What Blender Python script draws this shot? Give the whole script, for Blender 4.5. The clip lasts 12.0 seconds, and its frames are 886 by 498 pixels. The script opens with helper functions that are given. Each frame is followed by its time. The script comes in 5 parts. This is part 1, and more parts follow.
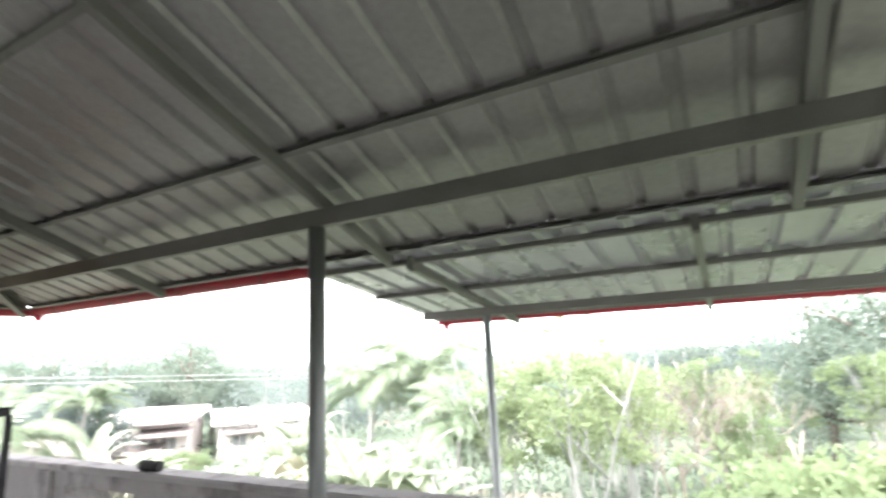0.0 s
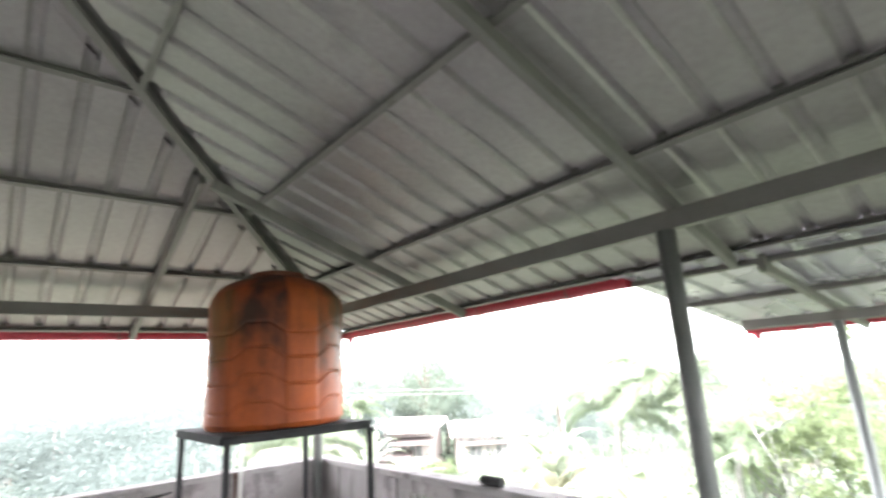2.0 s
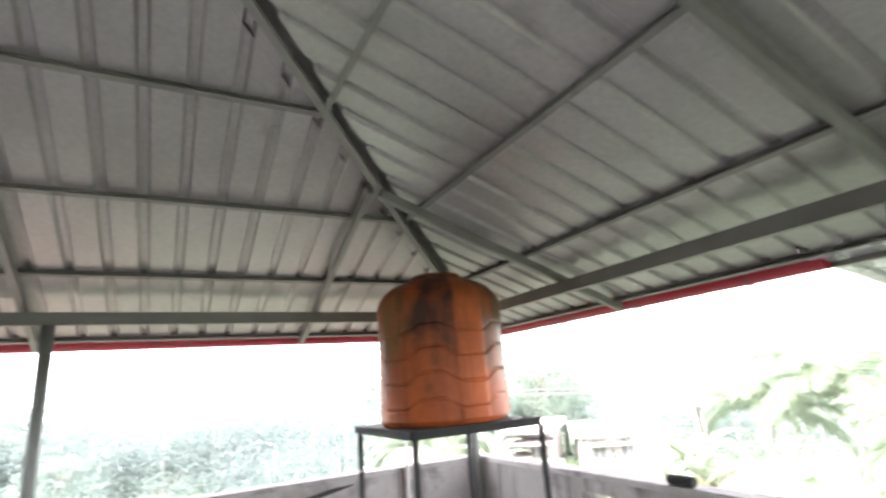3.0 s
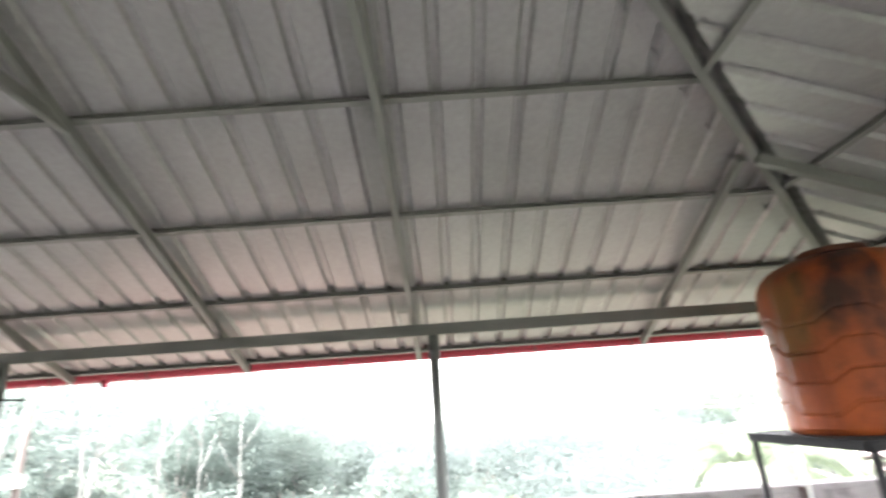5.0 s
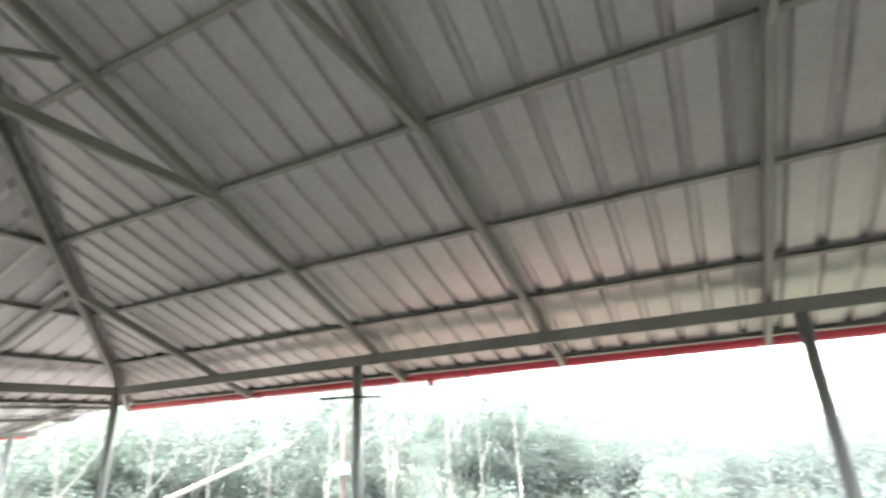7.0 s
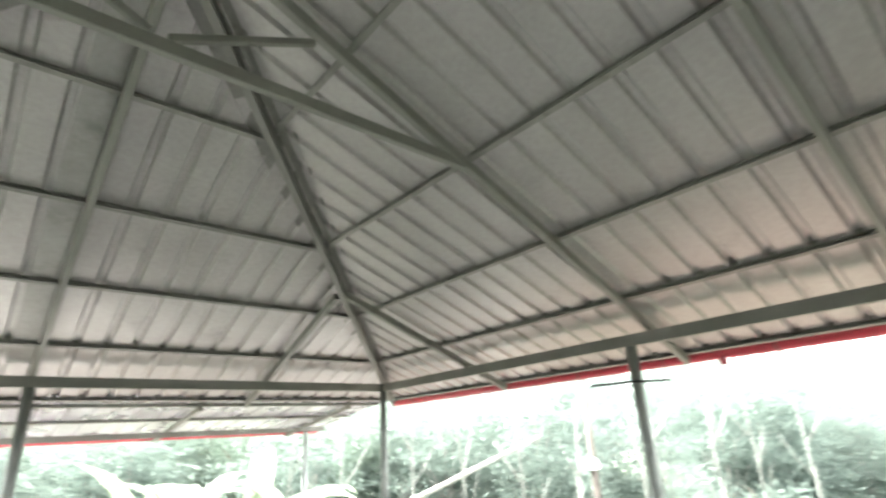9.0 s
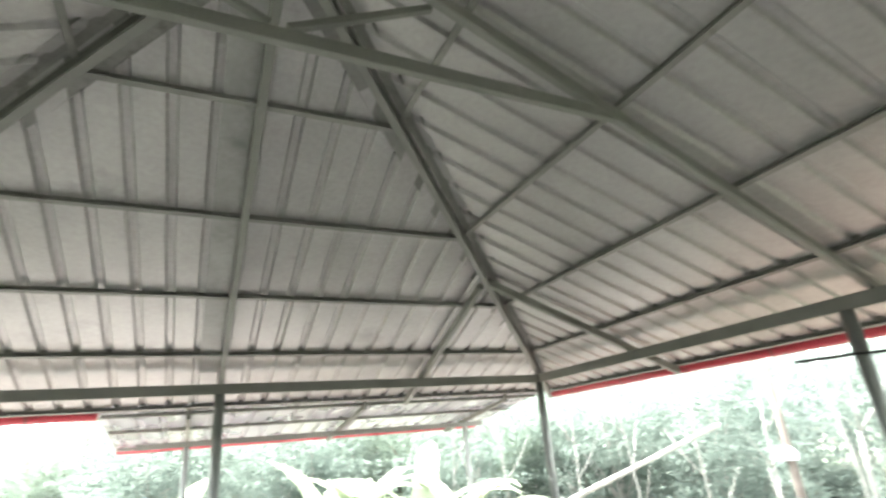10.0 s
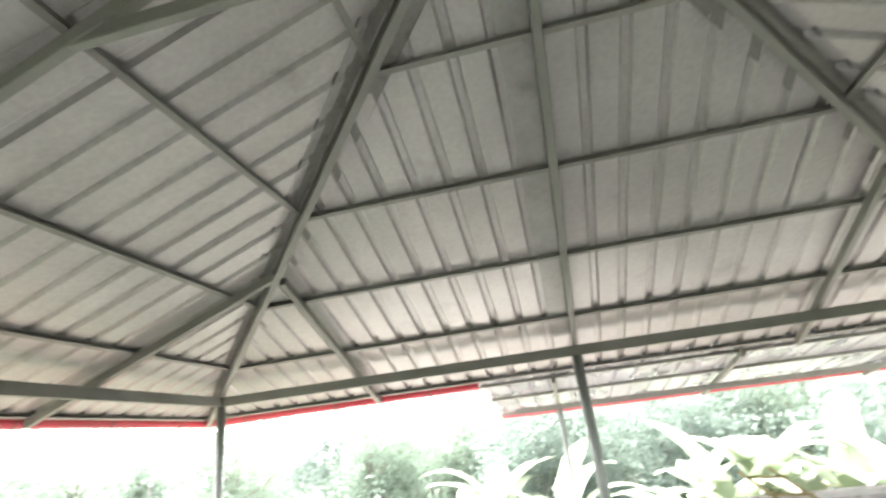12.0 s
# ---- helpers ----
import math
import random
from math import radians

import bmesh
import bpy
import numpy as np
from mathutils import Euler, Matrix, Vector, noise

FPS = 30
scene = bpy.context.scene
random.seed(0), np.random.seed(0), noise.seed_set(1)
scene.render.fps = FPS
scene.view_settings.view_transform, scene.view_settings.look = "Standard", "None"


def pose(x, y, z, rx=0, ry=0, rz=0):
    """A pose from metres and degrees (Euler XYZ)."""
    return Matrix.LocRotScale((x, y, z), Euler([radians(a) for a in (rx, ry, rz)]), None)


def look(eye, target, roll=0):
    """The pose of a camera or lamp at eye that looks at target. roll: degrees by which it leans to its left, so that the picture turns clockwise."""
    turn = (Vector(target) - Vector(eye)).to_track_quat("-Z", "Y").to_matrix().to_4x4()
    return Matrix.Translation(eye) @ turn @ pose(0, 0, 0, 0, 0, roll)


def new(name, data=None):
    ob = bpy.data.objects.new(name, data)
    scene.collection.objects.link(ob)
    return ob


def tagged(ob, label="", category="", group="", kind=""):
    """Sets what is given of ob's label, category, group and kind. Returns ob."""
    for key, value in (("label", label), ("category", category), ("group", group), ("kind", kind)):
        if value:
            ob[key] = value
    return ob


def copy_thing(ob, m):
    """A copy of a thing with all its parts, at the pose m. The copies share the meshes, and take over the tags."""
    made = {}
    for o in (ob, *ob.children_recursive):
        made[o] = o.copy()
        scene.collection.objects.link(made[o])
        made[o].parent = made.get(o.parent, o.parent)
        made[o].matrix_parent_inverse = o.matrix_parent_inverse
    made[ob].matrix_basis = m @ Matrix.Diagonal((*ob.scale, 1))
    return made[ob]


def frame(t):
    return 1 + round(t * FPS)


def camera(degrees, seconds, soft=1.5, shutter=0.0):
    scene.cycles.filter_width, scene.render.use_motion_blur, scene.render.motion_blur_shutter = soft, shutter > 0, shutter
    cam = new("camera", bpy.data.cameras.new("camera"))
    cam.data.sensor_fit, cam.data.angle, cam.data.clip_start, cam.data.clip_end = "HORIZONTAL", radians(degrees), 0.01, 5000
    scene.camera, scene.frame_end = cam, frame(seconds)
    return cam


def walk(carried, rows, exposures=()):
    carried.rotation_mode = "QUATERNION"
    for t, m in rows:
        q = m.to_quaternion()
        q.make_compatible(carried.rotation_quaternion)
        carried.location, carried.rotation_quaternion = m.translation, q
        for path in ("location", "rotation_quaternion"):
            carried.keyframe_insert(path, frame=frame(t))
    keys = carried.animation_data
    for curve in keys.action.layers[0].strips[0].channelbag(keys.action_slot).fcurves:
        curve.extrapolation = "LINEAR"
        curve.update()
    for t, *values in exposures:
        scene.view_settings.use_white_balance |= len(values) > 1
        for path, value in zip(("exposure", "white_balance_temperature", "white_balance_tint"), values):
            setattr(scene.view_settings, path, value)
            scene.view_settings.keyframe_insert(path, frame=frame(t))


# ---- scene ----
cam = camera(81.6, 12.0, soft=2.4, shutter=0.7)
PATH = [
    (0, (6.641, -2.461, 1.642), (5.739, -0.719, 2.031), -2.8),
    (0.5, (6.432, -2.553, 1.672), (5.364, -0.909, 2.066), -3.8),
    (1, (6.211, -2.596, 1.702), (4.991, -1.066, 2.114), -4.9),
    (1.5, (6.015, -2.652, 1.706), (4.658, -1.253, 2.154), -4.7),
    (2, (5.844, -2.852, 1.712), (4.359, -1.602, 2.191), -3.4),
    (2.5, (5.703, -3.08, 1.71), (4.102, -1.989, 2.204), -3.3),
    (4.5, (5.231, -3.811, 1.706), (3.34, -3.525, 2.293), -5.5),
    (5, (5.154, -4.062, 1.699), (3.249, -4.055, 2.309), -4.0),
    (5.5, (5.047, -4.28, 1.702), (3.162, -4.48, 2.34), -5.0),
    (6, (4.998, -4.543, 1.711), (3.147, -4.941, 2.358), -3.3),
    (6.5, (4.984, -4.804, 1.719), (3.181, -5.364, 2.378), -3.8),
    (7, (4.942, -5.047, 1.716), (3.231, -5.842, 2.38), -3.3),
    (9, (4.726, -5.902, 1.716), (3.471, -7.298, 2.407), -3.6),
    (9.5, (4.646, -6.092, 1.747), (3.625, -7.661, 2.45), -4.9),
    (10, (4.619, -6.242, 1.741), (3.789, -7.921, 2.443), -5.0),
    (10.5, (4.648, -6.403, 1.762), (4.044, -8.175, 2.465), -5.6),
    (11, (4.674, -6.533, 1.748), (4.346, -8.368, 2.473), -7.3),
    (11.5, (4.649, -6.672, 1.747), (4.73, -8.532, 2.479), -6.6),
    (12, (4.629, -6.766, 1.742), (4.968, -8.611, 2.436), -7.0),
]
walk(cam, [(t, look(eye, target, roll)) for t, eye, target, roll in PATH],
     [(0.0, 3.76, 6500, 10), (2.0, 4.25, 6500, 12), (2.5, 4.32, 6500, 12), (4.5, 4.42, 6530, 13), (5.0, 4.54, 6540, 13), (5.5, 4.50, 6550, 13), (7.0, 4.38, 6600, 8), (9.0, 4.59, 6700, 1), (10.0, 4.5, 6700, 2), (10.5, 4.52, 6750, 2), (11.0, 4.69, 6800, 1), (12.0, 4.66, 6800, 2)])

# ---- world, sun, exposure ----
world = bpy.data.worlds.new("world")
scene.world = world
world.use_nodes = True
wn = world.node_tree
wn.nodes.clear()
sky = wn.nodes.new("ShaderNodeTexSky")
sky.sky_type = "NISHITA"
sky.sun_disc = False
sky.sun_elevation, sky.sun_rotation = radians(62), radians(165)
sky.air_density, sky.dust_density, sky.ozone_density = 1.0, 2.0, 1.0
haze = wn.nodes.new("ShaderNodeHueSaturation")
haze.inputs["Saturation"].default_value = 0.12
back = wn.nodes.new("ShaderNodeBackground")
back.inputs["Strength"].default_value = 0.15
wout = wn.nodes.new("ShaderNodeOutputWorld")
wn.links.new(sky.outputs[0], haze.inputs["Color"])
wn.links.new(haze.outputs[0], back.inputs["Color"])
wn.links.new(back.outputs[0], wout.inputs["Surface"])

sun_data = bpy.data.lights.new("sun", "SUN")
sun_data.energy, sun_data.angle, sun_data.color = 2.0, radians(50), (1.0, 0.985, 0.96)
sun = new("sun", sun_data)
sun.matrix_world = pose(0, 0, 30, 28, 0, 15)


# ---- materials ----
def mat(name, colour, rough=0.6, metal=0.0, var=0.12, scale=6.0, bump=0.1, bump_scale=60.0, stain=None, stain_scale=2.0, stain_at=0.6, spec=0.5, per="object", drip=None, drip_at=0.56):
    """Paint, metal, stone: a base colour with two scales of variation, stains and fine relief."""
    m = bpy.data.materials.new(name)
    m.use_nodes = True
    t = m.node_tree
    b = t.nodes["Principled BSDF"]
    b.inputs["Roughness"].default_value, b.inputs["Metallic"].default_value = rough, metal
    b.inputs["Specular IOR Level"].default_value = spec
    co = t.nodes.new("ShaderNodeTexCoord")
    n1 = t.nodes.new("ShaderNodeTexNoise")
    n1.inputs["Scale"].default_value, n1.inputs["Detail"].default_value = scale, 6
    n2 = t.nodes.new("ShaderNodeTexNoise")
    n2.inputs["Scale"].default_value, n2.inputs["Detail"].default_value = bump_scale, 4
    for n in (n1, n2):
        t.links.new(co.outputs["Object"], n.inputs["Vector"])
    r1 = t.nodes.new("ShaderNodeMapRange")
    r1.inputs["From Min"].default_value, r1.inputs["From Max"].default_value = 0.3, 0.7
    r1.inputs["To Min"].default_value, r1.inputs["To Max"].default_value = 1 - var, 1 + var
    t.links.new(n1.outputs["Fac"], r1.inputs["Value"])
    info = t.nodes.new("ShaderNodeObjectInfo") if per == "object" else t.nodes.new("ShaderNodeNewGeometry")
    r2 = t.nodes.new("ShaderNodeMapRange")
    r2.inputs["To Min"].default_value, r2.inputs["To Max"].default_value = 1 - var * 0.6, 1 + var * 0.6
    t.links.new(info.outputs["Random" if per == "object" else "Random Per Island"], r2.inputs["Value"])
    mul = t.nodes.new("ShaderNodeMath")
    mul.operation = "MULTIPLY"
    t.links.new(r1.outputs[0], mul.inputs[0])
    t.links.new(r2.outputs[0], mul.inputs[1])
    grain = t.nodes.new("ShaderNodeMapRange")
    grain.inputs["From Min"].default_value, grain.inputs["From Max"].default_value = 0.3, 0.7
    grain.inputs["To Min"].default_value, grain.inputs["To Max"].default_value = 0.93, 1.07
    t.links.new(n2.outputs["Fac"], grain.inputs["Value"])
    fine = t.nodes.new("ShaderNodeMath")
    fine.operation = "MULTIPLY"
    t.links.new(mul.outputs[0], fine.inputs[0])
    t.links.new(grain.outputs[0], fine.inputs[1])
    hsv = t.nodes.new("ShaderNodeHueSaturation")
    hsv.inputs["Color"].default_value = (*colour, 1)
    t.links.new(fine.outputs[0], hsv.inputs["Value"])
    last = hsv.outputs[0]
    if stain:
        n3 = t.nodes.new("ShaderNodeTexNoise")
        n3.inputs["Scale"].default_value, n3.inputs["Detail"].default_value, n3.inputs["Roughness"].default_value = stain_scale, 8, 0.65
        t.links.new(co.outputs["Object"], n3.inputs["Vector"])
        r3 = t.nodes.new("ShaderNodeMapRange")
        r3.inputs["From Min"].default_value, r3.inputs["From Max"].default_value = stain_at, stain_at + 0.15
        t.links.new(n3.outputs["Fac"], r3.inputs["Value"])
        mix = t.nodes.new("ShaderNodeMix")
        mix.data_type = "RGBA"
        t.links.new(r3.outputs[0], mix.inputs[0])
        t.links.new(last, mix.inputs[6])
        mix.inputs[7].default_value = (*stain, 1)
        last = mix.outputs[2]
    if drip:
        mp = t.nodes.new("ShaderNodeMapping")
        mp.inputs["Scale"].default_value = (5, 5, 0.7)
        t.links.new(co.outputs["Object"], mp.inputs["Vector"])
        n4 = t.nodes.new("ShaderNodeTexNoise")
        n4.inputs["Scale"].default_value, n4.inputs["Detail"].default_value, n4.inputs["Roughness"].default_value = 1.0, 7, 0.6
        t.links.new(mp.outputs[0], n4.inputs["Vector"])
        r4 = t.nodes.new("ShaderNodeMapRange")
        r4.inputs["From Min"].default_value, r4.inputs["From Max"].default_value = drip_at, drip_at + 0.14
        r4.inputs["To Max"].default_value = 0.8
        t.links.new(n4.outputs["Fac"], r4.inputs["Value"])
        mix4 = t.nodes.new("ShaderNodeMix")
        mix4.data_type = "RGBA"
        t.links.new(r4.outputs[0], mix4.inputs[0])
        t.links.new(last, mix4.inputs[6])
        mix4.inputs[7].default_value = (*drip, 1)
        last = mix4.outputs[2]
    t.links.new(last, b.inputs["Base Color"])
    rr = t.nodes.new("ShaderNodeMapRange")
    rr.inputs["To Min"].default_value, rr.inputs["To Max"].default_value = max(rough - 0.08, 0.03), min(rough + 0.1, 1)
    t.links.new(n1.outputs["Fac"], rr.inputs["Value"])
    t.links.new(rr.outputs[0], b.inputs["Roughness"])
    if bump:
        bp = t.nodes.new("ShaderNodeBump")
        bp.inputs["Strength"].default_value, bp.inputs["Distance"].default_value = bump, 0.01
        t.links.new(n2.outputs["Fac"], bp.inputs["Height"])
        t.links.new(bp.outputs[0], b.inputs["Normal"])
    return m


def mat_leaf(name, colour, colour2, clear=0.35, rough=0.5, gloss=0.5):
    """Leaves: colour differs from leaf to leaf, and light comes through them."""
    m = bpy.data.materials.new(name)
    m.use_nodes = True
    t = m.node_tree
    b = t.nodes["Principled BSDF"]
    out = t.nodes["Material Output"]
    b.inputs["Roughness"].default_value = rough
    b.inputs["Specular IOR Level"].default_value = gloss
    geo = t.nodes.new("ShaderNodeNewGeometry")
    info = t.nodes.new("ShaderNodeObjectInfo")
    add = t.nodes.new("ShaderNodeMath")
    add.operation = "ADD"
    t.links.new(geo.outputs["Random Per Island"], add.inputs[0])
    t.links.new(info.outputs["Random"], add.inputs[1])
    half = t.nodes.new("ShaderNodeMath")
    half.operation = "MULTIPLY"
    half.inputs[1].default_value = 0.5
    t.links.new(add.outputs[0], half.inputs[0])
    mix = t.nodes.new("ShaderNodeMix")
    mix.data_type = "RGBA"
    t.links.new(half.outputs[0], mix.inputs[0])
    mix.inputs[6].default_value, mix.inputs[7].default_value = (*colour, 1), (*colour2, 1)
    t.links.new(mix.outputs[2], b.inputs["Base Color"])
    tr = t.nodes.new("ShaderNodeBsdfTranslucent")
    t.links.new(mix.outputs[2], tr.inputs["Color"])
    ms = t.nodes.new("ShaderNodeMixShader")
    ms.inputs[0].default_value = clear
    t.links.new(b.outputs[0], ms.inputs[1])
    t.links.new(tr.outputs[0], ms.inputs[2])
    t.links.new(ms.outputs[0], out.inputs["Surface"])
    return m


M_SHEET = mat("sheet_metal", (0.325, 0.308, 0.301), rough=0.4, metal=0.42, var=0.08, scale=1.6, bump=0.06, bump_scale=25, stain=(0.215, 0.206, 0.2), stain_scale=1.3, stain_at=0.62)
M_SHEET_LOW = mat("bare_sheet_metal", (0.42, 0.405, 0.46), rough=0.27, metal=0.45, var=0.1, scale=2.0, bump=0.12, bump_scale=12)
M_CAP = mat("dull_flashing", (0.2, 0.194, 0.182), rough=0.65, metal=0.0, var=0.2, scale=5, bump=0.15, bump_scale=30, stain=(0.12, 0.113, 0.1), stain_scale=5, stain_at=0.5)
M_STRIP = mat("darker_sheet_strip", (0.245, 0.236, 0.228), rough=0.5, metal=0.3, var=0.15, scale=3, bump=0.08, bump_scale=25, stain=(0.15, 0.145, 0.14), stain_scale=2, stain_at=0.55)
M_PURL = mat("purlin_primer", (0.175, 0.168, 0.156), rough=0.55, var=0.2, scale=4.0, bump=0.12, bump_scale=120, stain=(0.085, 0.072, 0.06), stain_scale=4, stain_at=0.6)
M_STEEL = mat("grey_primer", (0.168, 0.163, 0.15), rough=0.5, var=0.12, scale=3.0, bump=0.12, bump_scale=120, stain=(0.111, 0.107, 0.0975), stain_scale=4, stain_at=0.64)
M_PIPE = mat("grey_pipe_paint", (0.165, 0.17, 0.166), rough=0.45, var=0.12, scale=3.0, bump=0.1, bump_scale=90, stain=(0.117, 0.117, 0.112), stain_scale=5, stain_at=0.64)
# pipe paint of the outer posts, paled to carry the outdoor light on them
M_PIPE_LIT = mat("daylit_pipe_paint", (0.3, 0.315, 0.31), rough=0.5, metal=0.2, var=0.12, scale=4, bump=0.08, bump_scale=60)
M_RED = mat("red_gutter_plastic", (0.34, 0.018, 0.036), rough=0.38, var=0.12, scale=4.0, bump=0.03)
# unseen inside of the gutters, darkened to cut red bounce onto the sheets
M_TROUGH_IN = mat("dark_trough_inside", (0.0878, 0.0292, 0.0273), rough=0.9, var=0.3, scale=9, bump=0.4)
M_CLIP = mat("dull_bracket", (0.195, 0.0438, 0.0488), rough=0.5, var=0.15)
M_PVC = mat("white_pvc", (0.7, 0.7, 0.68), rough=0.35, var=0.06)
M_RUST = mat("rusty_iron", (0.09, 0.05, 0.04), rough=0.85, var=0.3, scale=14, bump=0.3)
M_DARK = mat("dark_painted_iron", (0.028, 0.027, 0.029), rough=0.75, var=0.25, scale=8, bump=0.15, stain=(0.045, 0.03, 0.022), stain_scale=6, stain_at=0.62, spec=0.2)
M_PLASTER = mat("weathered_plaster", (0.3, 0.277, 0.277), rough=0.9, var=0.16, scale=2.5, bump=0.4, bump_scale=70, stain=(0.165, 0.147, 0.153), stain_scale=2.4, stain_at=0.5, drip=(0.0975, 0.084, 0.09), drip_at=0.54)
M_COPING = mat("coping_plaster", (0.345, 0.323, 0.323), rough=0.9, var=0.15, scale=3, bump=0.35, stain=(0.195, 0.177, 0.18), stain_scale=4, stain_at=0.52, spec=0.2)
M_FLOOR = mat("terrace_concrete", (0.36, 0.353, 0.343), rough=0.85, var=0.15, scale=1.2, bump=0.3, stain=(0.245, 0.24, 0.23), stain_scale=0.8, stain_at=0.58)
M_BARK = mat("pale_bark", (0.225, 0.22, 0.207), rough=0.9, var=0.25, scale=5, bump=0.6, bump_scale=25, stain=(0.165, 0.15, 0.128), stain_scale=6, stain_at=0.55)
M_SAPLING = mat("pale_sapling_bark", (0.195, 0.198, 0.186), rough=0.9, var=0.2, scale=5, bump=0.4, bump_scale=25, spec=0.2)
M_POLE = mat("pale_bamboo", (0.2, 0.197, 0.184), rough=0.6, var=0.15, scale=5)
M_BARK_DARK = mat("dark_bark", (0.12, 0.1, 0.085), rough=0.9, var=0.25, scale=5, bump=0.6, bump_scale=25)
M_BAMBOO = mat("weathered_bamboo", (0.195, 0.15, 0.078), rough=0.65, var=0.2, scale=9, bump=0.15, stain=(0.105, 0.075, 0.045), stain_scale=7, stain_at=0.55, spec=0.3)
M_GROUND = mat("soil_and_grass", (0.0675, 0.0825, 0.06), rough=0.95, var=0.3, scale=0.25, bump=0.5, bump_scale=6, stain=(0.165, 0.112, 0.102), stain_scale=0.11, stain_at=0.55, spec=0.1)


def bare_soil_round_house(m):
    """Trodden red laterite beside the west and south walls, with a ragged edge against the grass."""
    t = m.node_tree
    b = t.nodes["Principled BSDF"]
    src = b.inputs["Base Color"].links[0].from_socket
    co = t.nodes.new("ShaderNodeTexCoord")
    mp = t.nodes.new("ShaderNodeMapping")
    mp.inputs["Location"].default_value = (-0.4, 1.05, 0)
    mp.inputs["Scale"].default_value = (0.1, 0.1, 0)
    t.links.new(co.outputs["Object"], mp.inputs["Vector"])
    ln = t.nodes.new("ShaderNodeVectorMath")
    ln.operation = "LENGTH"
    t.links.new(mp.outputs[0], ln.inputs[0])
    nz = t.nodes.new("ShaderNodeTexNoise")
    nz.inputs["Scale"].default_value, nz.inputs["Detail"].default_value = 0.6, 5
    t.links.new(co.outputs["Object"], nz.inputs["Vector"])
    ad = t.nodes.new("ShaderNodeMath")
    ad.operation = "MULTIPLY_ADD"
    ad.inputs[1].default_value = 0.5
    t.links.new(nz.outputs["Fac"], ad.inputs[0])
    t.links.new(ln.outputs["Value"], ad.inputs[2])
    r = t.nodes.new("ShaderNodeMapRange")
    r.inputs["From Min"].default_value, r.inputs["From Max"].default_value = 1.12, 1.3
    r.inputs["To Min"].default_value, r.inputs["To Max"].default_value = 1.0, 0.0
    t.links.new(ad.outputs[0], r.inputs["Value"])
    mix = t.nodes.new("ShaderNodeMix")
    mix.data_type = "RGBA"
    t.links.new(r.outputs[0], mix.inputs[0])
    t.links.new(src, mix.inputs[6])
    mix.inputs[7].default_value = (0.145, 0.104, 0.092, 1)
    t.links.new(mix.outputs[2], b.inputs["Base Color"])


bare_soil_round_house(M_GROUND)
M_BOUNCE_SLAB = mat("bounce_slab_concrete", (0.25, 0.235, 0.235), rough=0.85, var=0.15, scale=0.8, bump=0.3, stain=(0.24, 0.215, 0.208), stain_scale=0.7, stain_at=0.52)
M_WALL = mat("house_paint", (0.54, 0.488, 0.473), rough=0.85, var=0.08, scale=1.0, bump=0.2, stain=(0.375, 0.323, 0.307), stain_scale=1.1, stain_at=0.62)
M_TILE = mat("pale_roofing", (0.16, 0.132, 0.126), rough=0.75, var=0.15, scale=2.0, bump=0.3, bump_scale=20)
M_HOLE = mat("window_shutter", (0.2, 0.2, 0.21), rough=0.4, var=0.2)
# backdrop hills: the mist is put into this pale colour
M_HAZE_HILL = mat("haze_painted_hillside", (0.54, 0.6, 0.578), rough=0.95, var=0.1, scale=0.02, bump=0.0, spec=0.1)
M_WIRE = mat("wire_sheath", (0.5, 0.5, 0.5), rough=0.5)
M_CONC = mat("pole_concrete", (0.5, 0.49, 0.47), rough=0.9, var=0.12, scale=4, bump=0.3)
M_POLE_WOOD = mat("grey_brown_pole_wood", (0.085, 0.072, 0.066), rough=0.85, var=0.2, scale=5, bump=0.4, bump_scale=25, spec=0.2)

L_FRESH = mat_leaf("fresh_leaf", (0.152, 0.205, 0.115), (0.23, 0.267, 0.156), 0.72, 0.7, 0.2)
L_WEED = mat_leaf("weed_leaf", (0.108, 0.138, 0.109), (0.151, 0.18, 0.143), 0.72, 0.7, 0.2)
L_DEEP = mat_leaf("deep_leaf", (0.136, 0.175, 0.143), (0.185, 0.221, 0.185), 0.72, 0.7, 0.2)
L_RUBBER = mat_leaf("forest_leaf", (0.132, 0.167, 0.151), (0.183, 0.216, 0.194), 0.72, 0.7, 0.2)
# far leaves: distance haze is put into this pale bluish colour
L_HAZE_TINT = mat_leaf("haze_tinted_leaf", (0.124, 0.15, 0.142), (0.157, 0.183, 0.174), 0.72, 0.7, 0.2)
L_PALM = mat_leaf("palm_leaf", (0.112, 0.152, 0.096), (0.163, 0.191, 0.13), 0.5, 0.4)
L_BANANA = mat_leaf("banana_leaf", (0.192, 0.228, 0.16), (0.272, 0.3, 0.232), 0.55, 0.33)
L_DRY = mat_leaf("dry_banana_leaf", (0.36, 0.338, 0.255), (0.435, 0.405, 0.315), 0.5, 0.6)


# ---- mesh helpers ----
def part(name, bm, material, parent, label="", smooth=False):
    """Links a bmesh (or a mesh) as one object under a thing or a part."""
    if isinstance(bm, bmesh.types.BMesh):
        me = bpy.data.meshes.new(name)
        bmesh.ops.recalc_face_normals(bm, faces=bm.faces)
        bm.to_mesh(me)
        bm.free()
    else:
        me = bm
    if material and not me.materials:
        me.materials.append(material)
    if smooth:
        me.polygons.foreach_set("use_smooth", [True] * len(me.polygons))
    ob = new(name, me)
    if parent:
        ob.parent = parent
    if label:
        tagged(ob, label=label)
    return ob


def empty(name, at=(0, 0, 0), **tags):
    ob = new(name)
    ob.location = at
    ob.empty_display_size = 0.1
    return tagged(ob, **tags)


